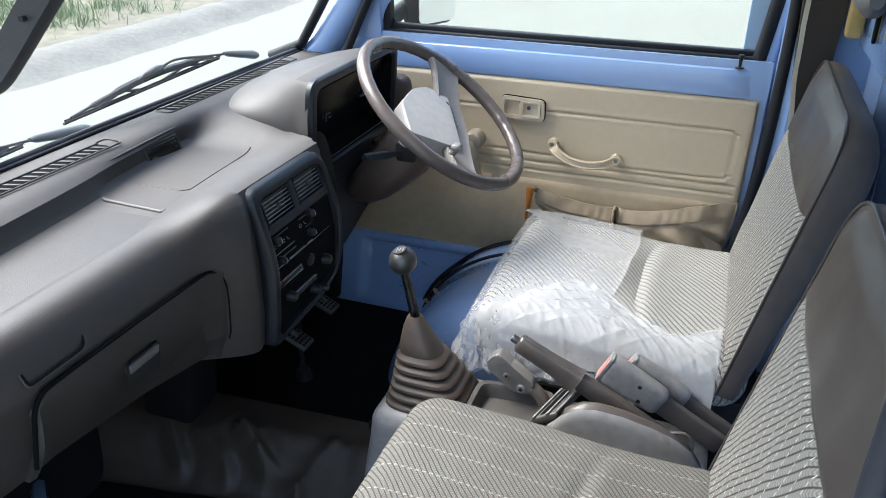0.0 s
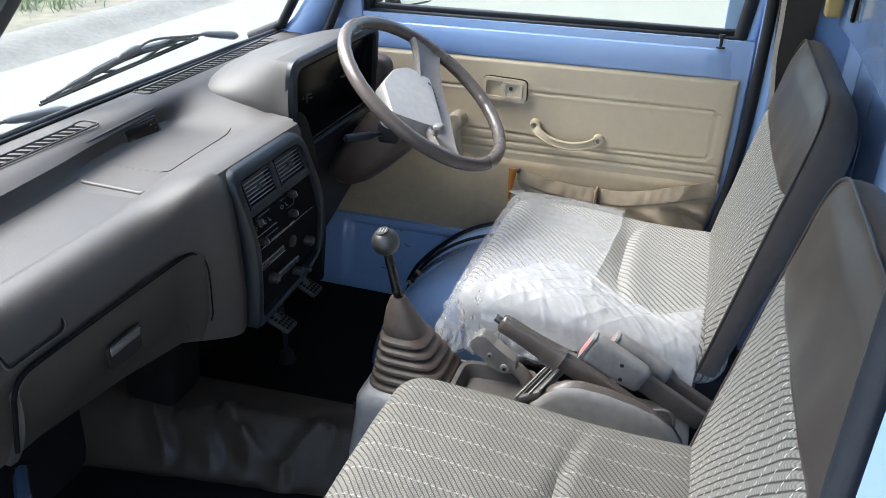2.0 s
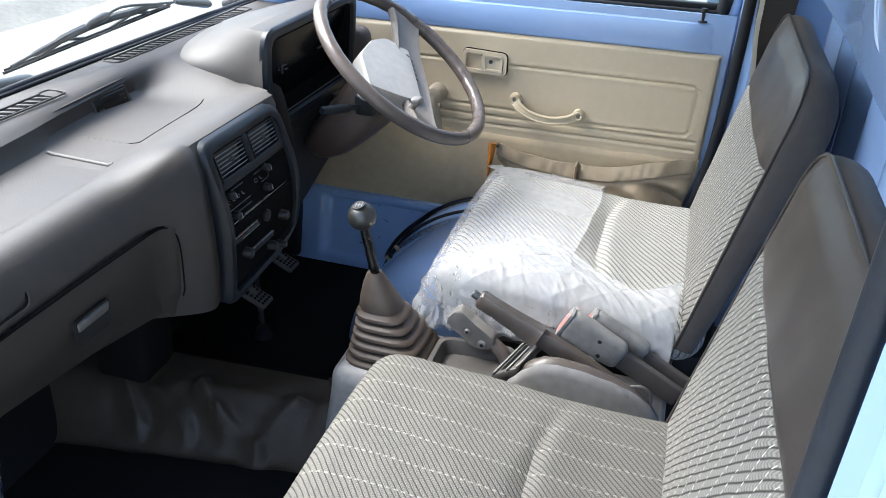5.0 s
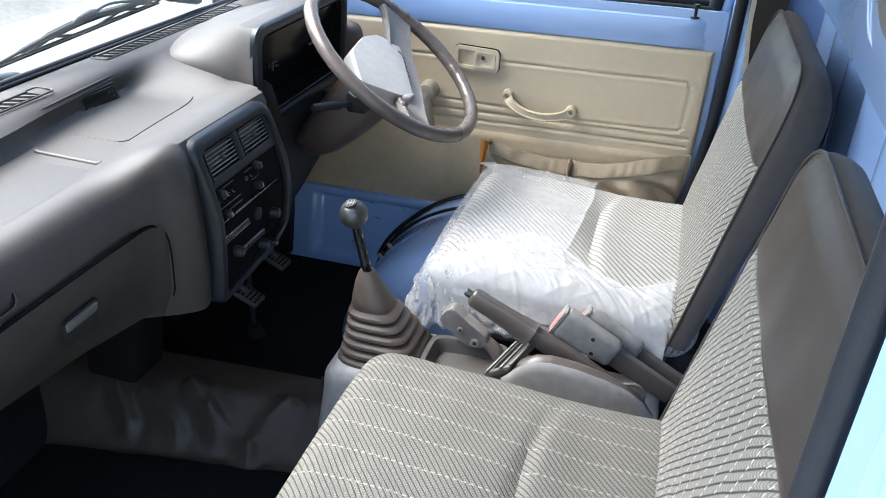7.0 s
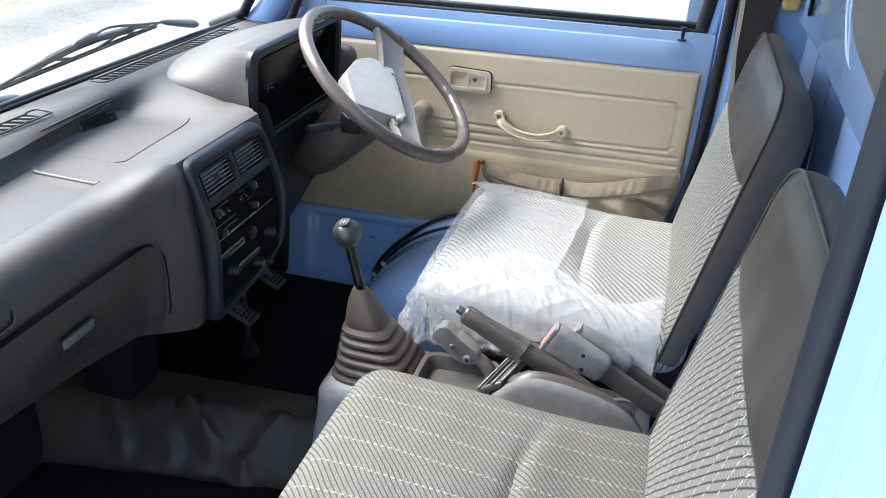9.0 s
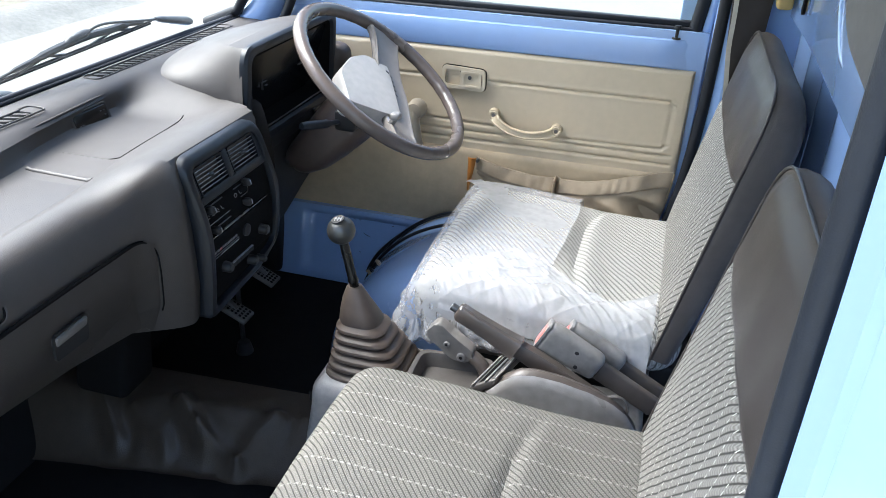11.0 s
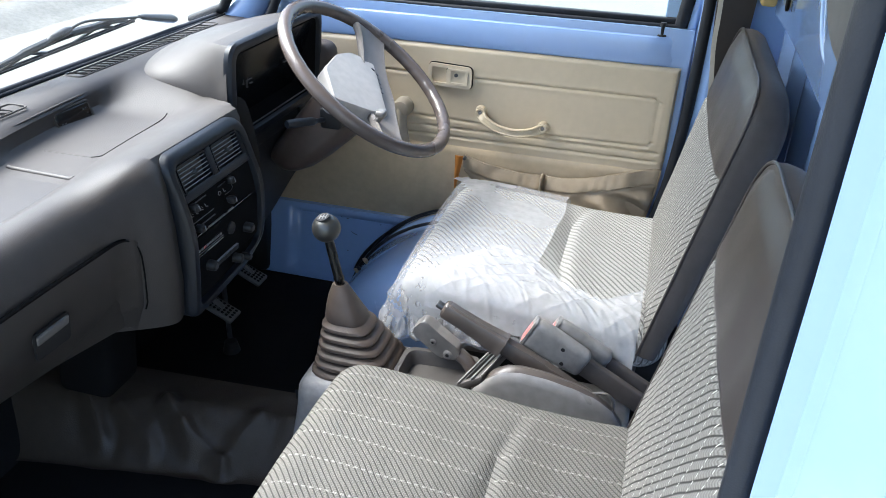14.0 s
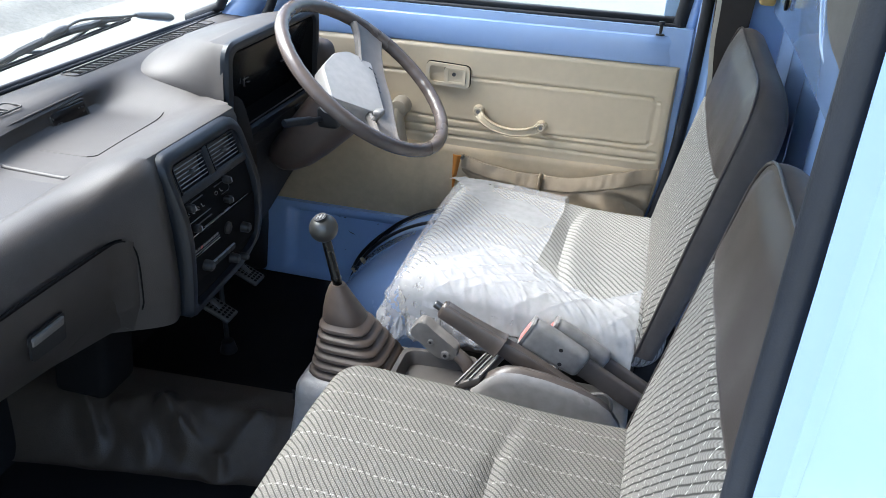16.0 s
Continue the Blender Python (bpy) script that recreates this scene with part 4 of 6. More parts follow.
tube(bm, [(max(p.x, dash_x(p.y, p.z) + 0.0006), p.y, p.z) for p in gap], [0.0026 - 0.0014 * smooth((p.y + 0.20) / 0.025) for p in gap], 6)
part("glovebox_gap", bm, VOID, gb, "dark gap round the glovebox door")
out = Vector((0.0027, 0, 0.0018))
o = [Vector(p) + out for p in rounded([(-0.0545, -0.478, 0.500), (-0.0545, -0.398, 0.500), (-0.0785, -0.388, 0.5385), (-0.0785, -0.478, 0.5385)], [0.006, 0.012, 0.012, 0.008], 5)]
bm = bmesh.new()
tube(bm, o, 0.0013, 8, closed=True)
rim = part("blank_panel_rim", bm, DASH, dash, "rim of a recessed blank panel")
bm = bmesh.new()
mid = sum(o, Vector((0, 0, 0))) / len(o)
tube(bm, [p + (mid - p).normalized() * 0.0026 for p in o], 0.0013, 6, closed=True)
part("rim_groove", bm, VOID, rim, "dark groove inside the rim")
# instrument hood
bm = bmesh.new()


FOOT = [(-0.088, 0.151), (-0.094, 0.153), (-0.103, 0.157), (-0.115, 0.161), (-0.135, 0.1645), (-0.187, 0.1725), (-0.235, 0.180), (-0.262, 0.190), (-0.285, 0.208), (-0.300, 0.230), (-0.3145, 0.275)]


def hood(t):
    """Cross-section of the instrument hood; t runs from the bezel to the front tip."""
    x = -0.088 - 0.226 * t
    foot = FOOT[-1][1]
    for (xa, ya), (xb, yb) in zip(FOOT, FOOT[1:]):
        if xb <= x <= xa:
            foot = ya + (yb - ya) * (x - xa) / (xb - xa)
    low = 0.553 + 0.016 * t
    top = 0.6405 - 0.056 * t ** 1.6
    h = top - low
    lean_ = 0.160 + 0.004 * t + 0.10 * smooth((t - 0.62) / 0.38) ** 1.5
    wide = max(lean_ - foot, 0.0) + 0.014 + 0.120 * smooth(t / 0.8)
    sec = [(foot + 0.004, low - 0.10), (foot + 0.001, low - 0.02)]
    for q in [k / 13 for k in range(14)]:
        a = q * math.pi / 2
        sec.append((foot + wide * (0.35 * q ** 1.6 + 0.65 * (1 - math.cos(a))), low + h * (0.35 * q + 0.65 * math.sin(a))))
    sec += [(0.36, top + 0.001), (0.42, top), (0.480, top - 0.004), (0.503, top - 0.02), (0.515, low + 0.3 * h), (0.515, low - 0.10), (0.30, low - 0.10)]
    return [(x, y, z) for y, z in sec]


loft(bm, [hood(i / 40) for i in range(41)], True, False)
part("instrument_hood", bm, DASH, dash)
LENS = material("dark_lens", (0.010, 0.011, 0.013), 0.14, spec=0.3, bump=0.0)


def fr(m, r, x):
    return rounded([(x - 0.006, 0.170 + m - (0.008 if m < 0 else 0.0), 0.482 + m), (x - 0.006, 0.500 - m, 0.482 + m), (x + 0.004, 0.500 - m, 0.632 - m), (x + 0.004, 0.170 + m, 0.632 - m)], r, 6)


bm = bmesh.new()
loft(bm, [fr(m, r, x) for m, r, x in ((-0.011, 0.029, -0.095), (-0.012, 0.029, -0.0865), (-0.009, 0.027, -0.0815), (-0.003, 0.025, -0.080), (0.003, 0.022, -0.0825), (0.006, 0.020, -0.088))], True, False)
bz2 = part("instrument_bezel", bm, STACK, dash, "dark bezel round the instruments")


def lens_ring(m, x):
    return [p + Vector(((p.z - 0.557) * 0.30, 0, 0)) for p in fr(m, 0.018, x)]


bm = bmesh.new()
loft(bm, [fr(0.006, 0.020, -0.088), lens_ring(0.012, -0.112)], True, False)
part("bezel_depth", bm, VOID, bz2, "matt black inner wall of the bezel")
bm = bmesh.new()
plate(bm, lens_ring(0.012, -0.112), -0.004, 0)
part("instrument_face", bm, LENS, bz2, "glossy dark instrument cover")
for y, z, w, h in ((0.255, 0.560, 0.020, 0.0015), (0.258, 0.548, 0.0018, 0.020), (0.268, 0.552, 0.010, 0.0015), (0.246, 0.556, 0.0015, 0.014), (0.40, 0.556, 0.03, 0.002)):
    bm = bmesh.new()
    rbox(bm, (-0.1135, y, z), (-0.1095, y + w, z + h), 0.0005, 1)
    part("gauge_mark", bm, STEEL, bz2, smooth=False)
bm = bmesh.new()
tube(bm, curve_pts([(-0.0905, 0.184, 0.575), (-0.0905, 0.186, 0.515), (-0.0900, 0.192, 0.501), (-0.0900, 0.212, 0.496), (-0.0900, 0.40, 0.496), (-0.0900, 0.46, 0.496)], 6), 0.0013, 6)
part("cover_edge", bm, STEEL, bz2, "pale edge of the instrument cover")
# trim strip under the instruments
bm = bmesh.new()
rbox(bm, (-0.13, 0.118, 0.448), (-0.088, 0.50, 0.478), 0.008, 3, (1, 6, 1))
under = part("switch_strip", bm, BLACK, dash, "black switch strip under the instruments")
bm = bmesh.new()
rbox(bm, (-0.09, 0.40, 0.462), (-0.084, 0.43, 0.474), 0.002, 2)
part("switch", bm, STACK, under)
bm = bmesh.new()
rbox(bm, (-0.16, 0.50, 0.452), (-0.062, 0.562, 0.572), 0.025, 4)
part("side_vent_pod", bm, BROWN, dash, "brown side air vent pod")
# knee panel under the driver's side; its lower part stands in for shade
bm = bmesh.new()
sheet(bm, 24, 14, lambda u, v: (-0.098 - 0.024 * v ** 1.6, 0.092 + 0.453 * u, 0.462 - (0.182 - 0.055 * smooth((u - 0.35) / 0.5)) * v), 0.01, 0)
part("knee_panel_and_shade", bm, BLACK, dash)


# added block, black in place of the shade at the footwell's side
bm = bmesh.new()
rbox(bm, (-0.47, 0.545, -0.004), (-0.262, 0.60, 0.172), 0.015, 3)
part("footwell_shade_block", bm, BLACK, dash, "added black block in place of shade at the footwell side")


# centre panel: leaning face
def sx(z):
    t = (z - 0.31) / 0.27
    return -0.024 + 0.012 * math.sin(min(1, max(0, t)) * 3.14 * 0.9) - 0.024 * smooth((z - 0.44) / 0.16)


def lean(p):
    return (p[0] + sx(p[2]), p[1], p[2])


def leaned(pts):
    return [Vector(lean(p)) for p in pts]


def panel_out(m, d):
    base = [(d, -0.113 + m, 0.326 + m), (d, 0.040 - m, 0.338 + m), (d, 0.090 - m, 0.365), (d, 0.097 - m, 0.40), (d, 0.096 - m, 0.46), (d, 0.088 - m, 0.566 - m), (d, -0.113 + m, 0.566 - m), (d, -0.113 + m, 0.50), (d, -0.113 + m, 0.44), (d, -0.113 + m, 0.38)]
    return leaned(rounded(base, [0.012, 0.02, 0.02, 0.02, 0.02, 0.030 - m * 0.5, 0.026 - m * 0.5, 0.02, 0.02, 0.02], 5))


bm = bmesh.new()
rings = [panel_out(0.0, -0.02), panel_out(0.0, 0.003), panel_out(0.003, 0.0085), panel_out(0.009, 0.010), panel_out(0.014, 0.008), panel_out(0.016, 0.0), panel_out(0.016, -0.012)]
loft(bm, rings, True, False)
stack = part("centre_panel", bm, STACK, dash, "dark blue-black centre panel surround")
bm = bmesh.new()
sheet(bm, 6, 16, lambda u, v: lean((0.0, -0.099 + 0.18 * u, 0.346 + 0.155 * v)), -0.02, 0)
part("panel_face", bm, VOID, stack, "matt black control panel")
bm = bmesh.new()
sheet(bm, 6, 10, lambda u, v: lean((-0.020, -0.099 + 0.18 * u, 0.492 + 0.063 * v)), -0.01, 0)
part("vent_backing", bm, VOID, stack)
# surround of the two vents: upper and lower rail, two cheeks and the post between
for y0, y1, z0, z1, name in ((-0.099, 0.082, 0.5475, 0.5535, "vent_rail"), (-0.099, 0.082, 0.498, 0.5095, "vent_rail"), (-0.099, -0.091, 0.509, 0.548, "vent_cheek"), (0.068, 0.082, 0.509, 0.548, "vent_cheek"), (-0.018, -0.005, 0.509, 0.548, "vent_post")):
    bm = bmesh.new()
    rbox(bm, (-0.018, y0, z0), (0.0045 if name != "vent_post" else 0.0050, y1, z1), 0.002, 2, warp=lean)
    part(name, bm, STACK, stack)
for y0, y1 in ((-0.091, -0.018), (-0.005, 0.068)):
    z0, z1 = 0.5095, 0.5475
    bm = bmesh.new()
    o = leaned(rounded([(0.0056, y0, z0), (0.0056, y1, z0), (0.0056, y1, z1), (0.0056, y0, z1)], 0.005, 4))
    i_ = leaned(rounded([(0.0050, y0 + 0.0022, z0 + 0.0022), (0.0050, y1 - 0.0022, z0 + 0.0022), (0.0050, y1 - 0.0022, z1 - 0.0022), (0.0050, y0 + 0.0022, z1 - 0.0022)], 0.004, 4))
    frame_ring(bm, o, i_, -0.014, 0)
    vent = part("air_vent", bm, STACK, stack, "dark slatted air vent")
    for i in range(6):
        z = z0 + 0.0062 + i * 0.0052
        bm = bmesh.new()
        rbox(bm, (0.0024, y0 + 0.002, z - 0.00045), (0.0034, y1 - 0.002, z + 0.00045), 0.0002, 1, warp=lambda p: lean((p.x, p.y, p.z - p.x * 0.2)))
        part("slat", bm, SLAT, vent)
    bm = bmesh.new()
    ym = (y0 + y1) / 2
    loft(bm, [leaned([(x, ym + k * 0.0058 * math.cos(a), 0.5288 + k * 0.0028 * math.sin(a)) for a in [math.pi * j / 6 for j in range(12)]]) for x, k in ((0.0, 0.9), (0.0045, 1.0), (0.0062, 0.8), (0.0068, 0.45))])
    part("vent_tab", bm, HANDLE_GREY, vent)


def knob(y, z, r, d=0.016, ring=True):
    bm = bmesh.new()
    x = sx(z)
    tube(bm, [(x - 0.004, y, z), (x + d * 0.85, y, z), (x + d, y, z)], [r, r * 0.92, r * 0.7], 18)
    kb = part("knob", bm, BLACK, stack, "round black control knob")
    if ring:
        bm = bmesh.new()
        cyl(bm, (x + d - 0.001, y, z), (x + d + 0.0008, y, z), r * 0.55, r * 0.5, 14)
        part("knob_cap", bm, HANDLE_GREY, kb)


def bar(y0, y1, z0, z1, mat, name="marking", d=0.0012):
    bm = bmesh.new()
    rbox(bm, (-0.002, y0, z0), (d, y1, z1), 0.0004, 1, warp=lean)
    return part(name, bm, mat, stack, smooth=False)


def icon(y, z, kind):
    """A small printed symbol: a seated outline, an arrow or a ring."""
    bm = bmesh.new()
    if kind == "ring":
        tube(bm, leaned([(0.0006, y + 0.0034 * math.cos(a), z + 0.0026 * math.sin(a)) for a in [math.pi * j / 7 for j in range(14)]]), 0.0005, 5, closed=True)
    else:
        tube(bm, leaned([(0.0006, y - 0.0028, z + 0.0034), (0.0006, y - 0.0012, z - 0.0014), (0.0006, y + 0.0030, z - 0.0022)]), 0.0006, 5)
        if kind == "arrow":
            tube(bm, leaned([(0.0006, y + 0.0004, z + 0.0030), (0.0006, y + 0.0034, z + 0.0006)]), 0.0005, 5)
    part("symbol", bm, WHITE_MARK, stack)


# heater controls: slides with knobs, symbols and fine lines
for y0, y1, z in ((-0.080, -0.046, 0.4915), (-0.080, -0.037, 0.4590), (-0.016, 0.006, 0.4905)):
    bar(y0, y1, z - 0.0007, z + 0.0007, STEEL, "slide_track")
for y, z in ((-0.086, 0.4900), (0.011, 0.4920), (-0.085, 0.4600), (0.002, 0.4655)):
    bm = bmesh.new()
    rbox(bm, (0.0, y - 0.0055, z - 0.0050), (0.013, y + 0.0055, z + 0.0050), 0.003, 2, warp=lean)
    kb = part("slide_knob", bm, BLACK, stack)
    bm = bmesh.new()
    rbox(bm, (0.0122, y + 0.0010, z - 0.0034), (0.0136, y + 0.0030, z + 0.0034), 0.0006, 1, warp=lean)
    part("pointer", bm, SLAT, kb)
for y, kind in ((-0.0995, "seat"), (-0.0885, "arrow"), (-0.0765, "arrow"), (-0.0645, "arrow"), (-0.0520, "seat")):
    icon(y, 0.4788, kind)
icon(-0.015, 0.4812, "ring")
icon(-0.002, 0.4806, "seat")
bar(-0.093, -0.037, 0.4671, 0.4677, WHITE_MARK, "fine_line")
bm = bmesh.new()
tube(bm, leaned([(0.001, -0.004, 0.4745), (0.001, 0.0150, 0.4745), (0.001, 0.0185, 0.4775), (0.001, 0.0185, 0.4860)]), 0.0006, 6)
part("fine_line", bm, STEEL, stack)
bar(-0.099, 0.062, 0.4482, 0.4496, CHROME, "chrome_strip", 0.0028)
# radio
bm = bmesh.new()
rbox(bm, (-0.004, -0.098, 0.374), (0.003, 0.080, 0.446), 0.003, 2, (1, 4, 4), warp=lean)
part("radio", bm, VOID, stack, "black car radio with dial and push buttons")
for i in range(9):
    bar(-0.092 + i * 0.0070, -0.0875 + i * 0.0070, 0.4245, 0.4282, RED if i == 2 else WHITE_MARK, "dial_mark", 0.0040)
bar(-0.0925, -0.027, 0.4212, 0.4218, SLAT, "dial_line", 0.0042)
bar(-0.0925, -0.027, 0.4172, 0.4182, CHROME, "dial_line", 0.0042)
for i in range(5):
    bar(-0.051 + i * 0.0126, -0.0396 + i * 0.0126, 0.3812, 0.3885, BLACK, "push_button", 0.0065)
    bar(-0.051 + i * 0.0126, -0.0396 + i * 0.0126, 0.3885, 0.3893, SLAT, "button_edge", 0.0067)
knob(-0.069, 0.394, 0.0085)
knob(0.039, 0.403, 0.0085)
knob(-0.005, 0.4225, 0.0100, 0.007, False)
knob(0.009, 0.364, 0.0080, 0.014)
knob(0.033, 0.3545, 0.0062, 0.016)
# ---- steering wheel and column ----
wheel = thing("steering_wheel", "brown-grey two-spoke steering wheel with pale hub pad", "steering wheel")
WC, WR = Vector((0.069, 0.37, 0.557)), 0.1715
WM = Matrix.Translation(WC) @ Matrix.Rotation(radians(38.6), 4, "Y")
RIM = material("brown_grey_rim", (0.12, 0.097, 0.086), 0.22, bump=0.1)
COLUMN = material("dark_brown_cover", (0.085, 0.062, 0.051), 0.34, spec=0.30, bump=0.12)
SPOKE = material("grey_spoke", (0.20, 0.18, 0.165), 0.42, dark=0.85, bump=0.08)
bm = bmesh.new()
N = 144
vs = []
for i in range(N):
    a = 2 * math.pi * i / N
    ring = []
    for j in range(14):
        b = 2 * math.pi * j / 14
        rr = 0.0118 + (0.0010 * math.cos(a * 36) if math.cos(b) < -0.2 else 0)
        ring.append(bm.verts.new(WM @ Vector(((WR + rr * math.cos(b)) * math.cos(a), (WR + rr * math.cos(b)) * math.sin(a), 0.0125 * math.sin(b)))))
    vs.append(ring)
for i in range(N):
    for j in range(14):
        bm.faces.new((vs[i][j], vs[(i + 1) % N][j], vs[(i + 1) % N][(j + 1) % 14], vs[i][(j + 1) % 14]))
part("rim", bm, RIM, wheel)
SPINE = [(-0.070, 0.153, 0.0, 0.040), (-0.062, 0.145, -0.003, 0.036), (-0.045, 0.126, -0.012, 0.030), (-0.008, 0.082, -0.026, 0.031), (0.030, 0.035, -0.032, 0.036), (0.070, -0.030, -0.030, 0.033), (0.094, -0.083, -0.016, 0.028), (0.106, -0.110, -0.006, 0.030), (0.112, -0.122, 0.0, 0.035)]
spine = curve_pts([p[:3] for p in SPINE], 5)
broad = [p.x for p in curve_pts([(p[3], 0, 0) for p in SPINE], 5)]
bm = bmesh.new()
rings = []
for i, c in enumerate(spine):
    d = (spine[min(i + 1, len(spine) - 1)] - spine[max(i - 1, 0)]).normalized()
    sn, w = Vector((-d.y, d.x, 0)).normalized(), broad[i]
    rings.append([WM @ (c + sn * (w * q) + Vector((0, 0, h))) for q, h in ((-1, -0.002), (-0.96, 0.005), (-0.84, 0.008), (-0.7, 0.0055), (0, 0.0045), (0.7, 0.0055), (0.84, 0.008), (0.96, 0.005), (1, -0.002), (0.9, -0.008), (0, -0.009), (-0.9, -0.008))])
loft(bm, rings)
part("spoke", bm, SPOKE, wheel, "taupe moulded spoke running past the hub")
PAD = [(-0.062, -0.051), (-0.071, 0.020), (-0.060, 0.066), (-0.018, 0.098), (0.058, -0.004), (0.070, -0.020), (0.050, -0.054), (-0.008, -0.114)]
bm = bmesh.new()
rings = []
for m, z in ((0.94, -0.055), (1.0, -0.045), (1.0, -0.026), (0.993, -0.0215), (0.97, -0.0185), (0.5, -0.0165)):
    rings.append([WM @ Vector((p.x * m - 0.002, p.y * m, z)) for p in rounded([(x, y, 0) for x, y in PAD], 0.012, 5)])
loft(bm, rings)
pad = part("hub_pad", bm, HUB, wheel, "pale grey-white horn pad")
bm = bmesh.new()
rbox(bm, (-0.014, 0.070, -0.0175), (-0.006, 0.074, -0.0165), 0.0004, 1, mat=WM)
for i in range(5):
    rbox(bm, (0.0 + i * 0.008, 0.066 - i * 0.0105, -0.0175), (0.005 + i * 0.008, 0.068 - i * 0.0105, -0.0160), 0.0003, 1, mat=WM)
part("pad_marking", bm, STEEL, pad)
col = thing("steering_column", "brown plastic steering column cover with stalk and key", "steering column")
bm = bmesh.new()
rings = []
for s_, wy, wn_, off in ((0.045, 0.05, 0.042, 0), (0.06, 0.062, 0.05, 0), (0.10, 0.072, 0.052, 0.002), (0.15, 0.082, 0.047, 0.006), (0.185, 0.087, 0.042, 0.010), (0.207, 0.086, 0.036, 0.016), (0.218, 0.080, 0.029, 0.020), (0.222, 0.066, 0.020, 0.022)):
    rings.append([WM @ Vector((wn_ * math.copysign(abs(math.cos(a)) ** 0.6, math.cos(a)) - off, wy * math.copysign(abs(math.sin(a)) ** 0.6, math.sin(a)), -s_)) for a in [2 * math.pi * i / 28 for i in range(28)]])
loft(bm, rings)
part("column_cover", bm, COLUMN, col)
bm = bmesh.new()
pts = curve_pts([(0.035, 0.305, 0.500), (0.012, 0.262, 0.503), (-0.004, 0.235, 0.507), (-0.016, 0.208, 0.511)], 5)
tube(bm, pts, [0.0045] * 6 + [0.0075] * (len(pts) - 7) + [0.006], 12)
part("stalk", bm, STACK, col, "dark grey lever with flattened tip")
bm = bmesh.new()
rbox(bm, (0.012, 0.275, 0.485), (0.05, 0.315, 0.522), 0.006, 2)
part("stalk_socket", bm, BLACK, col)
bm = bmesh.new()
tube(bm, curve_pts([(0.095, 0.318, 0.488), (0.110, 0.296, 0.505), (0.122, 0.288, 0.520)], 4), 0.006, 8)
rbox(bm, (0.113, 0.276, 0.516), (0.130, 0.298, 0.528), 0.005, 2)
part("ignition_key", bm, FLANK_GREY, col, "worn key in the ignition lock")

# ---- pedals ----
def pedal(name, c, w, h, label):
    ped = thing(name, label, "pedal")
    M = Matrix.Translation(c) @ Matrix.Rotation(radians(-64), 4, "Y")
    bm = bmesh.new()
    rbox(bm, (-0.006, -w / 2, -h / 2), (0.004, w / 2, h / 2), 0.004, 2, mat=M)
    part("pad", bm, PEDAL, ped)
    nx, nz = 4, 6
    for i in range(nx):
        for j in range(nz):
            bm = bmesh.new()
            y0, z0 = -w / 2 + 0.004 + i * (w - 0.008) / nx, -h / 2 + 0.004 + j * (h - 0.008) / nz
            ym, zm = y0 + (w - 0.008) / nx / 2, z0 + (h - 0.008) / nz / 2
            cyl(bm, M @ Vector((0.002, ym, zm)), M @ Vector((0.0044, ym, zm)), (w - 0.008) / nx * 0.38, (w - 0.008) / nx * 0.38, 10)
            part("pit", bm, VOID, ped)
    bm = bmesh.new()
    tube(bm, curve_pts([c, (c[0] - 0.05, c[1] + 0.01, c[2] + 0.05), (c[0] - 0.08, c[1] + 0.02, c[2] + 0.2), (c[0] - 0.05, c[1] + 0.02, c[2] + 0.32)], 5), 0.007, 8)
    part("arm", bm, STEEL, ped)


pedal("clutch_pedal", (-0.175, 0.205, 0.118), 0.040, 0.062, "black clutch pedal with pitted rubber pad")
pedal("brake_pedal", (-0.19, 0.352, 0.112), 0.040, 0.056, "black brake pedal with pitted rubber pad")
bm = bmesh.new()
tube(bm, curve_pts([(-0.20, 0.27, 0.30), (-0.195, 0.25, 0.16), (-0.185, 0.235, 0.03)], 5), 0.005, 8)
cyl(bm, (-0.183, 0.233, 0.0), (-0.183, 0.233, 0.024), 0.018, 0.012, 14)
tagged(part("pedal_stop", bm, STEEL), "dark steel rod standing on the floor", "rod")
bm = bmesh.new()
rbox(bm, (-0.225, -0.165, 0.195), (-0.135, -0.088, 0.315), 0.014, 3, (1, 1, 3), warp=lambda p: (p.x, p.y + 0.18 * (p.z - 0.25), p.z))
tagged(part("heater_duct", bm, VOID), "black plastic heater duct hanging under the dashboard", "heater duct")
for (x, y, z), r in (((-0.16, 0.10, 0.285), 0.014), ((-0.17, -0.06, 0.27), 0.018), ((-0.15, 0.0, 0.285), 0.010), ((-0.06, 0.13, 0.335), 0.012), ((-0.075, 0.155, 0.345), 0.014)):
    bm = bmesh.new()
    bmesh.ops.create_icosphere(bm, subdivisions=2, radius=r, matrix=Matrix.Translation((x, y, z)))
    cyl(bm, (x, y, z), (x - 0.05, y, z + 0.07), r * 0.5, r * 0.4, 10)
    tagged(part("connector", bm, STEEL), "small dark wiring fitting under the dashboard", "fitting")

# ---- seats ----
seat = thing("driver_seat", "beige ribbed cloth seat with dark vinyl top and sides", "seat", group="cab seats")


def cushion_shape(p):
    x, y, z = p
    if z > 0.27:
        z += 0.012 * (1 - (y / 0.215) ** 2) - 0.017 * smooth((x - 0.27) / 0.27)
        z -= 0.006 * math.exp(-((x - 0.452 - 0.04 * (y / 0.225) ** 2) / 0.009) ** 2) * smooth((0.20 - abs(y)) / 0.06)
        z += 0.004 * smooth((x - 0.456) / 0.010) * (1 - smooth((x - 0.468) / 0.06)) * smooth((0.19 - abs(y)) / 0.05)
        z += 0.0025 * noise.noise(Vector((x * 14, y * 14, 1)))
    return (x, y, z)


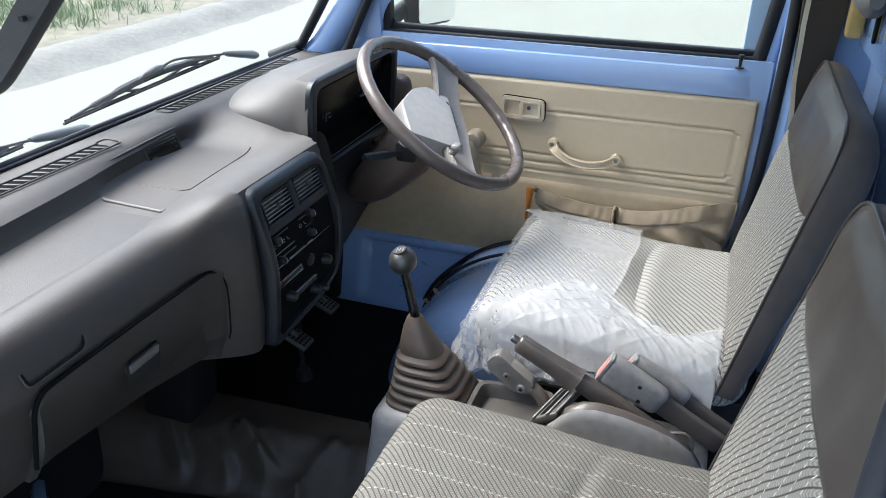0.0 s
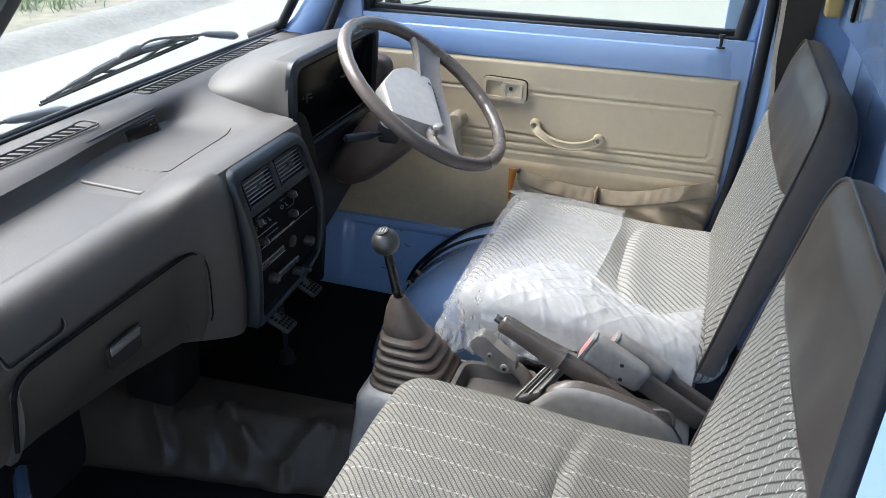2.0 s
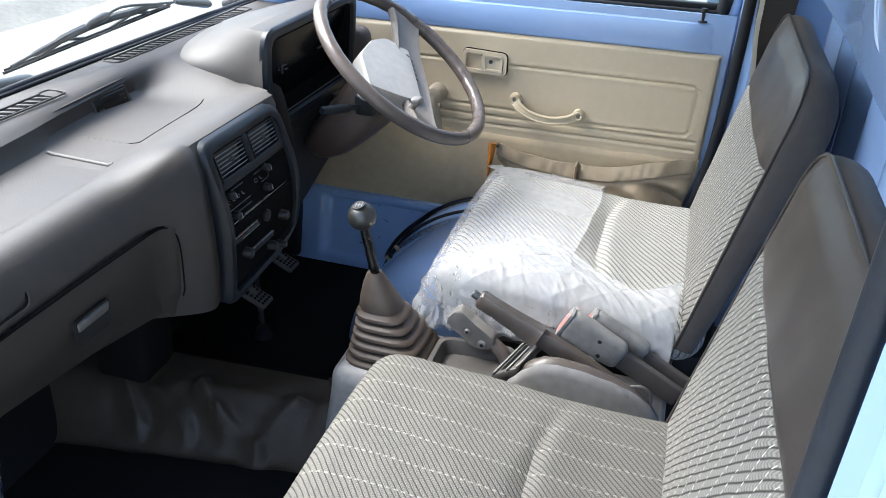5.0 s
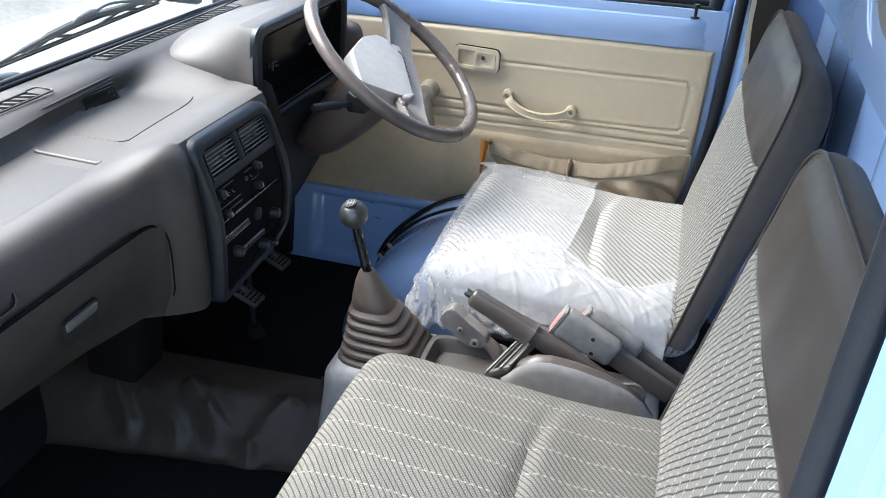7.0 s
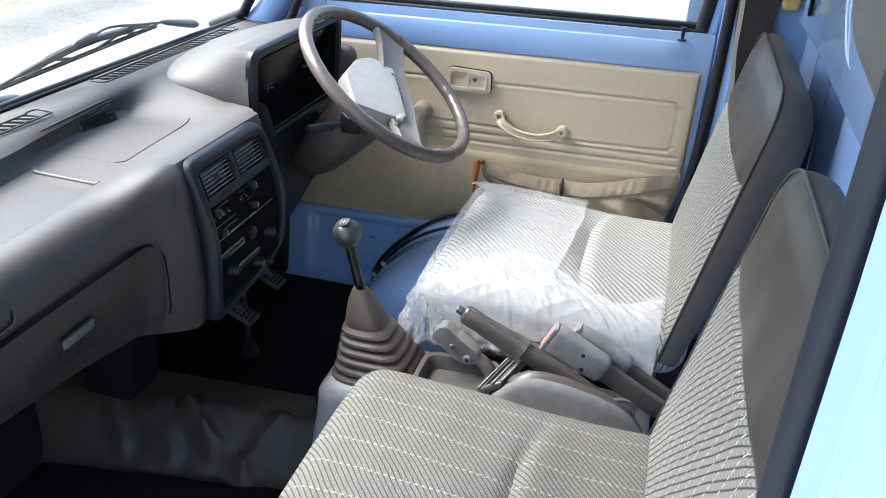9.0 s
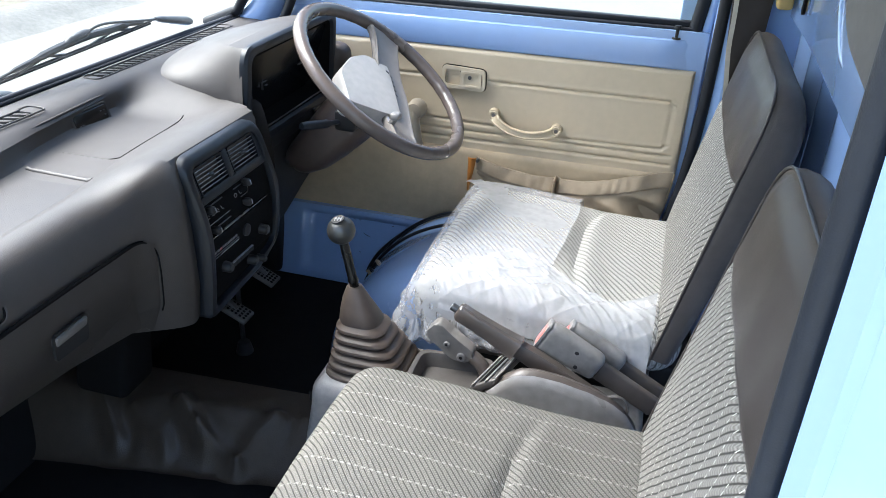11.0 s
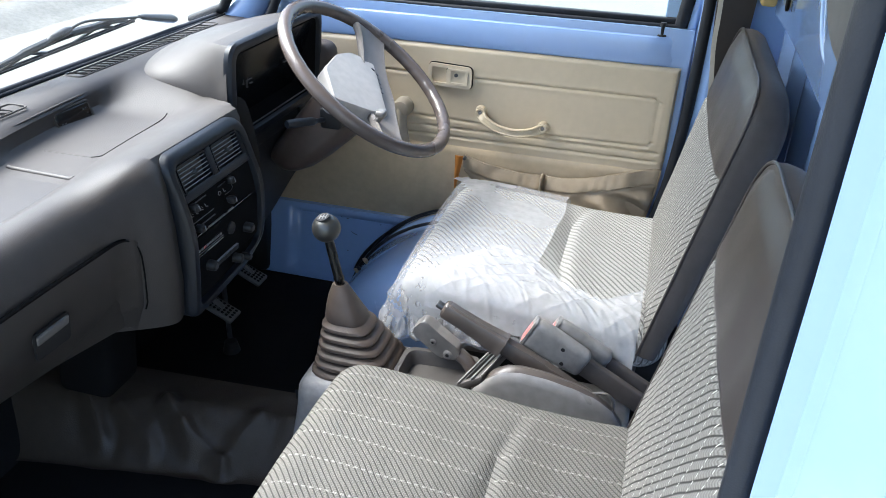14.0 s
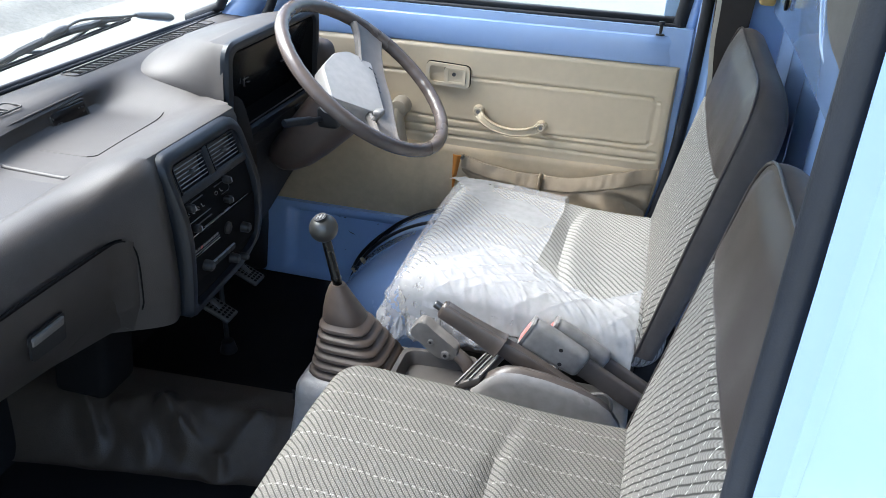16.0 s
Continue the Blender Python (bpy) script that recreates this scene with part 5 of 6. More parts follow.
bm = bmesh.new()
rbox(bm, (0.208, -0.217, 0.215), (0.640, 0.217, 0.320), 0.045, 6, (46, 40, 1), warp=cushion_shape)
part("cushion", bm, CLOTH_FLAT, seat)
bm = bmesh.new()
rbox(bm, (0.225, -0.212, 0.195), (0.60, 0.212, 0.255), 0.02, 3)
part("cushion_base", bm, VINYL_SIDE, seat, "dark vinyl cushion base")
BR = Matrix.Translation((0.586, 0, 0.262)) @ Matrix.Rotation(radians(12.3), 4, "Y")


def back_line(w, h, x, r=0.072):
    """Outline of the backrest, square below and rounded at the top corners."""
    return rounded([(x, -w, 0.0), (x, w, 0.0), (x, w, h), (x, -w, h)], [0.002, 0.002, r, r], 7)


def back_half(z, w=0.2195, h=0.4255, r=0.072):
    return w - r + math.sqrt(max(0.0, r * r - max(0.0, z - (h - r)) ** 2))


def back_face(z0, z1):
    """Padded front face between two heights."""
    def fn(u, v):
        z = z0 + (z1 - z0) * v
        hw = back_half(z)
        y = -hw + 2 * hw * u
        d = min(hw - abs(y), 0.4255 - z)
        x = 0.010 - 0.007 * smooth(d / 0.035) - 0.009 * (1 - (y / 0.222) ** 2) * math.sin(max(0, min(1, z / 0.42)) * 3.1)
        x += 0.0035 * math.exp(-((z - 0.2985) / 0.005) ** 2) + 0.0022 * noise.noise(Vector((y * 14, z * 14, 5)))
        return (x, y, z)
    return fn


bm = bmesh.new()
loft(bm, [back_line(w, h, x, r) for w, h, x, r in ((0.2195, 0.4255, 0.010, 0.072), (0.2215, 0.4285, 0.013, 0.074), (0.2225, 0.4315, 0.022, 0.078), (0.2225, 0.4315, 0.032, 0.080), (0.2225, 0.427, 0.044, 0.080), (0.2215, 0.416, 0.054, 0.078), (0.217, 0.400, 0.063, 0.074), (0.205, 0.38, 0.067, 0.07))])
for v in bm.verts:
    v.co.x = 0.010 + (v.co.x - 0.010) * (0.52 + 0.48 * smooth((v.co.z - 0.02) / 0.36))
part("back_shell", bm, VINYL_SIDE, seat, "dark vinyl side and back").matrix_local = BR
bm = bmesh.new()
sheet(bm, 40, 40, back_face(0.0, 0.2985), 0.006, 0)
part("back_cloth", bm, CLOTH_BACK_SHADED, seat, "ribbed beige cloth backrest").matrix_local = BR
bm = bmesh.new()
sheet(bm, 60, 40, back_face(0.2985, 0.4255), 0.006, 0)
part("back_vinyl", bm, VINYL, seat, "dark brown vinyl top of the backrest").matrix_local = BR
bm = bmesh.new()
pipe = [p for p in back_line(0.2205, 0.4275, 0.0095) if p.z > 0.004]
pipe = [Vector((0.0095, 0.2205, 0.0))] + [p for p in pipe if p.y > 0] + [p for p in pipe if p.y <= 0] + [Vector((0.0095, -0.2205, 0.0))]
tube(bm, pipe, 0.0022, 8)
part("piping", bm, VINYL, seat, "dark vinyl edge piping").matrix_local = BR
seat.location = (0, 0.3165, 0)
seat2 = copy_thing(seat, pose(-0.006, -0.3165, 0))
seat2.name = "passenger_seat"
# passenger cushion takes the cloth copy with shade in its colour
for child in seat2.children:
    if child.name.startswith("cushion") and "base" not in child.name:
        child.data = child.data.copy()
        child.data.materials[0] = CLOTH_NEAR_SHADED

# ---- plastic sheets on the driver's seat ----
def crumple(x, y, k=1.0):
    ridge = 0.22 - min(0.22, abs(noise.noise(Vector((x * 60 + y * 34, y * 30 - x * 16, 9)))))
    return k * (0.0008 * noise.noise(Vector((x * 26, y * 26, 3))) + 0.0005 * noise.noise(Vector((x * 130, y * 120, 8))) + 0.0030 * ridge)


def drape(x, y):
    """Height of the covered cushion at a place, falling away past its edges."""
    v = (y - 0.3165) / 0.215
    z = 0.3255 + 0.012 * max(0, 1 - v * v) - 0.017 * smooth((x - 0.27) / 0.27)
    for d in (0.243 - x, abs(v) * 0.215 - 0.181):
        if d > 0:
            z -= min(0.10, 0.042 - math.sqrt(max(0.0, 0.042 ** 2 - min(d, 0.042) ** 2)) + max(0, d - 0.042) * 2.5)
    return z


cover = thing("plastic_cover", "crumpled milky plastic cover on the driver's seat", "plastic sheet")
bm = bmesh.new()


def bag(u, v):
    y = 0.086 + 0.455 * v
    edge = 0.437 + 0.010 * noise.noise(Vector((y * 9, 2, 1))) - 0.03 * (1 - v) ** 2
    x = 0.196 + (edge - 0.196) * u
    return (x, y, drape(x, y) + 0.0035 + crumple(x, y) + 0.002 * smooth((u - 0.96) / 0.04))


sheet(bm, 70, 110, bag)
part("film", bm, FILM, cover, "milky film stretched over the front of the cushion")
bm = bmesh.new()


def front(u, v):
    y = 0.086 + 0.455 * u
    return (0.196 - 0.010 * math.sin(v * 3) + 0.006 * math.sin(u * 60 + v * 3) * v + 0.012 * v * noise.noise(Vector((y * 30, v * 4, 1))), y, drape(0.196, y) + 0.004 + crumple(0.196, y) - v * (0.035 + 0.012 * noise.noise(Vector((y * 20, 3, 3)))))


sheet(bm, 110, 12, front)
part("film_front", bm, FILM, cover)
bm = bmesh.new()


def side(u, v):
    x = 0.20 + 0.33 * u
    fall = 0.045 + 0.02 * noise.noise(Vector((x * 18, 6, 1))) - 0.02 * u
    return (x, 0.086 - 0.012 * v + 0.008 * math.sin(x * 190) * v * (1 - u) + 0.010 * v * noise.noise(Vector((x * 30, v * 3, 5))), drape(x, 0.086) + 0.004 + crumple(x, 0.086) - fall * v)


sheet(bm, 90, 12, side)
part("film_side", bm, FILM, cover)
bm = bmesh.new()


def corner(u, v):
    return (0.197 + 0.05 * u - 0.006 * v, 0.500 + 0.03 * v + 0.004 * math.sin(u * 12), drape(0.22, 0.50) + 0.004 - 0.012 * v + 0.008 * math.sin(u * 3.1) * v)


sheet(bm, 16, 10, corner)
part("film_corner", bm, FILM, cover)
random.seed(8)
bm = bmesh.new()
for i in range(26):
    a = i / 25
    base = Vector((0.196 + 0.09 * max(0, a - 0.35), 0.100 - 0.016 * min(1, a / 0.35), 0.262 - 0.006 * a)) + Vector((random.uniform(-0.004, 0.004), random.uniform(-0.006, 0.004), random.uniform(-0.008, 0.012)))
    ln, w = random.uniform(0.018, 0.040), random.uniform(0.003, 0.008)
    dx, dy = random.uniform(-0.012, 0.006), random.uniform(-0.016, 0.0)
    q = [base, base + Vector((w, -w * 0.4, 0)), base + Vector((dx + w * 0.6, dy, -ln)), base + Vector((dx, dy + 0.003, -ln * 0.9))]
    bm.faces.new([bm.verts.new(p) for p in q])
part("film_fringe", bm, FILM, cover, "torn crinkled film fringe")
bm = bmesh.new()


LOOSE_EDGE = [(0.26, 0.115), (0.30, 0.175), (0.36, 0.232), (0.405, 0.214), (0.468, 0.165), (0.529, 0.138), (0.560, 0.158), (0.60, 0.192)]


def loose(u, v):
    x = 0.262 + 0.330 * u
    y0 = 0.090 - 0.010 * u
    y1 = 0.150
    for (xa, ya), (xb, yb) in zip(LOOSE_EDGE, LOOSE_EDGE[1:]):
        if xa <= x <= xb:
            y1 = ya + (yb - ya) * (x - xa) / (xb - xa)
    y1 += 0.004 * noise.noise(Vector((u * 17, 5, 1)))
    y = y0 + (y1 - y0) * v
    crease = 0.0
    for a, b, c in ((34, 15, 2), (17, -38, 4), (52, 60, 7)):
        crease += 0.22 - min(0.22, abs(noise.noise(Vector((x * a + y * b, y * 9 - x * 7, c)))))
    return (x, y, drape(x, y) + 0.0070 + 0.0075 * crease + crumple(x, y, 0.6))


sheet(bm, 150, 80, loose)
part("loose_film", bm, FILM_WHITE, cover, "creased milky white loose plastic sheet")

# ---- gear lever ----
gear = thing("gear_lever", "gear lever with grey ball knob and ribbed brown rubber boot", "gear lever")
bm = bmesh.new()
bmesh.ops.create_uvsphere(bm, u_segments=32, v_segments=20, radius=0.0213, matrix=Matrix.Translation((0.126, 0.032, 0.427)))
kb = part("knob", bm, KNOB, gear, "satin grey ball knob")
bm = bmesh.new()
cap = Matrix.Translation((0.1235, 0.027, 0.447)) @ Matrix.Rotation(radians(-14), 4, "Y") @ Matrix.Rotation(radians(12), 4, "X")
bmesh.ops.create_cone(bm, cap_ends=True, segments=24, radius1=0.0105, radius2=0.0098, depth=0.0012, matrix=cap)
capo = part("knob_cap", bm, BLACK, kb)
for dx, dy, w, h in ((-0.005, -0.005, 0.0015, 0.010), (0.0, -0.005, 0.0015, 0.010), (0.005, -0.005, 0.0015, 0.010), (-0.005, -0.0007, 0.0115, 0.0014)):
    bm = bmesh.new()
    rbox(bm, (dx, dy, 0.0004), (dx + w, dy + h, 0.0011), 0.0002, 1, mat=cap)
    part("shift_pattern", bm, WHITE_MARK, capo, smooth=False)
bm = bmesh.new()
tube(bm, [(0.128, 0.032, 0.412), (0.131, 0.032, 0.400), (0.1425, 0.031, 0.350), (0.1435, 0.031, 0.346), (0.1445, 0.031, 0.342), (0.147, 0.031, 0.325)], [0.0065, 0.0072, 0.0072, 0.0086, 0.0072, 0.0072], 16)
part("shaft", bm, GLOSS, gear, "black lever shaft")
bm = bmesh.new()


def boot_ring(c, a, b, z, p=3.0, n=44):
    out = []
    for i in range(n):
        t = 2 * math.pi * i / n
        co, si = math.cos(t), math.sin(t)
        k = (abs(co) ** p + abs(si) ** p) ** (-1 / p)
        out.append((c[0] + a * k * co, c[1] + b * k * si, z))
    return out


rings = []
prof = [(0.337, 0.011), (0.333, 0.0135), (0.318, 0.020), (0.298, 0.027), (0.283, 0.0315), (0.278, 0.031)]
z, r = 0.275, 0.034
for i in range(6):
    prof += [(z, r), (z - 0.003, r + 0.0045), (z - 0.007, r + 0.0055), (z - 0.011, r + 0.002), (z - 0.013, r - 0.001)]
    z -= 0.0145
    r += 0.0058
prof += [(z, r + 0.002), (z - 0.004, r + 0.006), (z - 0.012, r + 0.006)]
for z, r in prof:
    t = (0.337 - z) / 0.15
    rings.append(boot_ring((0.146 + 0.030 * smooth(t), 0.031 + 0.004 * t), r * 1.02, r * 0.92, z, 2.0 + 2.2 * smooth(t * 1.2)))
loft(bm, rings)
part("boot", bm, BOOT, gear, "ribbed brown rubber boot")

# ---- centre console ----
cons = thing("centre_console", "worn grey plastic centre console between the seats", "console")
bm = bmesh.new()


def cons_front(p):
    x, y, z = p
    t = smooth((z - 0.02) / 0.16)
    k = 1 - 0.18 * t
    return (0.18 + (x - 0.18) * k if x < 0.18 else x, 0.034 + (y - 0.034) * (1 - 0.06 * t), z)


rbox(bm, (0.075, -0.052, 0.0), (0.262, 0.118, 0.196), 0.028, 5, (3, 3, 5), warp=cons_front)
part("gear_surround", bm, PALE, cons, "scuffed pale grey gear lever surround")
for i, (y, z) in enumerate(((-0.020, 0.150), (-0.012, 0.146), (-0.028, 0.158))):
    bm = bmesh.new()
    x = 0.0995 - 0.0 * i
    rbox(bm, (0.0865 + 0.10 * (z - 0.14), y, z - 0.012), (0.0905 + 0.10 * (z - 0.14), y + 0.0022, z + 0.006), 0.0005, 1)
    part("scuff", bm, BLACK, cons, smooth=False)
bm = bmesh.new()
rbox(bm, (0.255, -0.050, 0.0), (0.60, 0.115, 0.185), 0.015, 4)
part("tunnel_cover", bm, BUCKLE, cons, "dark plastic tunnel cover")
# small oblong tray behind the boot
bm = bmesh.new()
o = lambda m, z, r: rounded([(0.246 + m, -0.02 + m, z), (0.362 - m, -0.012 + m, z), (0.362 - m, 0.070 - m, z), (0.246 + m, 0.062 - m, z)], r, 5)
loft(bm, [o(-0.006, 0.18, 0.02), o(-0.006, 0.214, 0.02), o(-0.003, 0.2205, 0.02), o(0.004, 0.2205, 0.018), o(0.008, 0.214, 0.015), o(0.012, 0.195, 0.012)], True, False)
tr = part("oddments_tray", bm, TRAY, cons, "brown-grey oddments tray")
bm = bmesh.new()
plate(bm, o(0.008, 0.196, 0.012), 0.003, 2)
part("tray_floor", bm, TRAY, tr)
# raised handbrake cover with a pale worn flank
FLANK = [(0.36, 0.225), (0.381, 0.258), (0.400, 0.278), (0.4187, 0.2905), (0.442, 0.2945), (0.473, 0.293), (0.512, 0.286), (0.543, 0.277), (0.5675, 0.263), (0.585, 0.240), (0.60, 0.20)]


def flank_top(x):
    for (xa, za), (xb, zb) in zip(FLANK, FLANK[1:]):
        if xa <= x <= xb:
            return za + (zb - za) * smooth((x - xa) / (xb - xa)) * 0.5 + (zb - za) * (x - xa) / (xb - xa) * 0.5
    return FLANK[-1][1]


bm = bmesh.new()
rings = []
for i in range(25):
    x = 0.376 + 0.222 * i / 24
    z = flank_top(x)
    rings.append([(x, -0.058, 0.16), (x, -0.053, z - 0.016), (x, -0.0505, z - 0.004), (x, -0.047, z), (x, -0.0435, z - 0.003), (x, -0.042, z - 0.012), (x, -0.042, 0.16)])
loft(bm, rings)
hbcov = part("handbrake_cover", bm, FLANK_GREY, cons, "worn grey-brown handbrake cover flank")
bm = bmesh.new()
rings = []
for i in range(25):
    x = 0.370 + 0.235 * i / 24
    z = flank_top(x) - 0.004 - 0.01 * (i / 24) ** 2
    rings.append([(x, -0.0415, 0.16), (x, -0.040, z - 0.012), (x, -0.034, z - 0.003), (x, -0.026, z), (x, -0.018, z - 0.003), (x, -0.014, z - 0.012), (x, -0.012, 0.16)])
loft(bm, rings)
part("cover_ridge", bm, HAND, hbcov, "dark brown inner ridge of the cover")

# ---- handbrake ----
hb = thing("handbrake", "brown plastic handbrake lever with chrome button", "handbrake")
HA, HB_ = Vector((0.312, 0.017, 0.337)), Vector((0.405, 0.017, 0.290))
bm = bmesh.new()
d = (HB_ - HA)
dn = d.normalized()
up = Vector((-dn.z, 0, dn.x))
rings = []
for t, hw, hh in ((0.0, 0.006, 0.008), (0.015, 0.0085, 0.011), (0.05, 0.0105, 0.0130), (0.3, 0.0105, 0.0130), (0.6, 0.0112, 0.0142), (0.85, 0.0125, 0.0162), (0.97, 0.0132, 0.0175), (0.992, 0.0142, 0.0188), (1.0, 0.0136, 0.0180)):
    c = HA + d * t
    rings.append([c + Vector((0, hw * a, 0)) + up * (hh * b) for a, b in ((-0.75, -1), (0.75, -1), (1, -0.72), (1, 0.62), (0.82, 0.84), (0.45, 0.88), (0.38, 1.0), (-0.38, 1.0), (-0.45, 0.88), (-0.82, 0.84), (-1, 0.62), (-1, -0.72))])
loft(bm, rings)
part("grip", bm, HAND, hb, "smooth dark brown grip with a top rib")
bm = bmesh.new()
tube(bm, [HA + d * t for t in (-0.10, -0.085, 0.0)], [0.005, 0.0062, 0.0062], 12)
part("button", bm, STEEL, hb, "chrome release button")
bm = bmesh.new()
rings = []
for t, w, h in ((0.0, 0.010, 0.011), (0.3, 0.009, 0.014), (0.65, 0.009, 0.013), (1.0, 0.008, 0.012)):
    c = Vector((0.395, 0.017, 0.295)).lerp(Vector((0.540, 0.010, 0.226)), t)
    rings.append([c + Vector((0.3 * h * q2, w * q1, h * q2)) for q1, q2 in ((-1, -0.7), (-0.7, -1), (0.7, -1), (1, -0.7), (1, 0.7), (0.7, 1), (-0.7, 1), (-1, 0.7))])
loft(bm, rings)
part("arm", bm, HAND, hb)
def slope(p):
    return (p.x + 0.30 * p.y, p.y, p.z + (p.x - 0.352) * 0.62)


bm = bmesh.new()
rbox(bm, (0.358, -0.036, 0.224), (0.398, 0.048, 0.240), 0.004, 2, (2, 3, 1), warp=slope)
base = part("base", bm, TRAY, hb, "sloping front of the handbrake cover")
for x in (0.361, 0.380, 0.394):
    bm = bmesh.new()
    rbox(bm, (x, -0.036, 0.239), (x + 0.0045, 0.047, 0.2435), 0.0015, 2, (1, 3, 1), warp=slope)
    part("rail", bm, FLANK_GREY, base, "pale worn rail")
bm = bmesh.new()
rbox(bm, (0.370, -0.030, 0.2395), (0.378, 0.042, 0.2405), 0.0004, 1, warp=slope)
part("rail_gap", bm, VOID, base)
bm = bmesh.new()
tube(bm, curve_pts([(0.540, -0.022, 0.264), (0.556, -0.021, 0.2675), (0.566, -0.021, 0.2635), (0.571, -0.021, 0.254), (0.572, -0.021, 0.240)], 5), 0.0024, 8)
part("end_loop", bm, TRAY, base, "small loop at the end of the slot")

# ---- hinged bracket by the driver's cushion ----
br = thing("seat_bracket", "brown-grey bolted bracket beside the driver's seat", "bracket")
bm = bmesh.new()
o = rounded([(0.253, 0.046, 0.262), (0.275, 0.046, 0.289), (0.300, 0.046, 0.268), (0.335, 0.046, 0.243), (0.329, 0.046, 0.222), (0.300, 0.046, 0.224), (0.268, 0.046, 0.250)], 0.009, 5)
plate(bm, o, 0.022, 1, 0.004, 3)
part("body", bm, BRACKET, br)
for x, z, r in ((0.2905, 0.2515, 0.005), (0.3145, 0.2325, 0.0075)):
    bm = bmesh.new()
    tube(bm, [(x, 0.048, z), (x, 0.0445, z), (x, 0.043, z)], [r, r, r * 0.75], 14)
    bolt = part("bolt", bm, FLANK_GREY, br)
    bm = bmesh.new()
    cyl(bm, (x, 0.0432, z), (x, 0.0424, z), r * 0.4, r * 0.4, 8)
    part("bolt_hole", bm, BLACK, bolt)
bm = bmesh.new()
tube(bm, curve_pts([(0.326, 0.058, 0.232), (0.345, 0.052, 0.222), (0.362, 0.045, 0.200)], 5), 0.011, 10)
part("leg", bm, HAND, br)

# ---- seat belt buckles ----
def buckle(c, y, label):
    bk = thing("belt_buckle", label, "seat belt buckle", group="belt buckles")
    M = Matrix.Translation((c[0], y, c[1])) @ Matrix.Rotation(radians(26), 4, "Y")
    bm = bmesh.new()
    rbox(bm, (0.0, -0.013, -0.026), (0.098, 0.013, 0.026), 0.010, 4, (6, 1, 2), warp=lambda p: M @ Vector((p.x, p.y, p.z * (1.0 - 2.6 * max(0.0, p.x - 0.03)))))
    b = part("casing", bm, BUCKLE, bk)
    bm = bmesh.new()
    rbox(bm, (-0.002, -0.0095, -0.019), (0.006, 0.0095, 0.012), 0.003, 2, mat=M)
    part("release_button", bm, RED, b, "red release button")
    bm = bmesh.new()
    frame_ring(bm, [M @ p for p in rounded([(-0.001, -0.0125, -0.023), (-0.001, 0.0125, -0.023), (-0.001, 0.0125, 0.024), (-0.001, -0.0125, 0.024)], 0.006)], [M @ p for p in rounded([(-0.001, -0.0095, -0.020), (-0.001, 0.0095, -0.020), (-0.001, 0.0095, 0.013), (-0.001, -0.0095, 0.013)], 0.004)], 0.004, 0)
    part("mouth", bm, BUCKLE, b)
    for t in (0.055, 0.066):
        bm = bmesh.new()
        p = M @ Vector((t, -0.0125, 0.010 if t < 0.06 else -0.012))
        cyl(bm, p, p + Vector((0, -0.0012, 0)), 0.0032, 0.0032, 10)
        part("rivet", bm, BLACK, b)
    bm = bmesh.new()
    rbox(bm, (0.09, -0.006, -0.018), (0.20, 0.006, 0.014), 0.004, 2, (5, 1, 1), warp=lambda p: M @ Vector((p.x, p.y, p.z - (p.x - 0.09) * 0.05)))
    part("strap", bm, VINYL_SIDE, bk, "black buckle strap")
    return bk


buckle((0.436, 0.306), 0.044, "worn grey belt buckle with red button beside the handbrake")
buckle((0.466, 0.292), 0.076, "dark belt buckle standing behind the grey one")

# ---- floor covering on the passenger's side ----
bm = bmesh.new()


FOLDS = [((-0.30, -0.045), (-0.235, -0.100), 0.011, 0.012), ((-0.225, -0.058), (-0.15, -0.090), 0.007, 0.010), ((-0.145, -0.035), (-0.085, -0.076), 0.012, 0.011), ((-0.100, -0.060), (-0.025, -0.080), 0.010, 0.009), ((0.022, -0.022), (-0.022, -0.076), 0.009, 0.012)]


def matting(u, v):
    x = -0.46 + 0.56 * u
    back, fore = 0.042 + 0.062 * x, -0.096 + 0.169 * x
    y = back + (fore - back) * v + 0.004 * noise.noise(Vector((x * 9, v * 3, 3))) * v
    z = 0.092 - 0.088 * smooth((v - 0.40) / 0.60)
    z += 0.008 * noise.noise(Vector((x * 9, y * 11, 1))) * smooth(v / 0.3) * (1 - smooth((v - 0.85) / 0.15))
    z += 0.003 * noise.noise(Vector((x * 30, y * 34, 6))) * smooth((v - 0.3) / 0.2) * (1 - smooth((v - 0.9) / 0.1))
    for a, b, high, wide in FOLDS:
        d = near_line((x, y), a, b)
        z += high * math.exp(-(d / wide) ** 2) - 0.35 * high * math.exp(-((d - 2.2 * wide) / wide) ** 2)
    return (x, y, z)


sheet(bm, 180, 100, matting)
tagged(part("floor_mat", bm, MAT), "wrinkled dark brown vinyl mat over the floor tunnel", "floor mat")
bm = bmesh.new()
rbox(bm, (-0.46, -0.028, -0.003), (0.10, 0.015, 0.052), 0.02)
tagged(part("floor_tunnel", bm, BLACK), "black raised floor tunnel under the mat", "floor", kind="structure")
bm = bmesh.new()
rbox(bm, (0.09, 0.055, 0.001), (0.094, 0.062, 0.003), 0.0008, 1)
rbox(bm, (0.058, 0.15, -0.003), (0.070, 0.156, -0.001), 0.0006, 1)
tagged(part("paper_scrap", bm, WHITE_MARK), "tiny pale scrap on the black floor", "scrap")
bm = bmesh.new()
tube(bm, [(-0.45, -0.20, 0.03), (-0.33, -0.30, 0.08), (-0.22, -0.40, 0.10)], 0.012, 8)
tagged(part("passenger_sill_edge", bm, BLUE), "blue painted step edge by the passenger door", "sill", kind="structure")

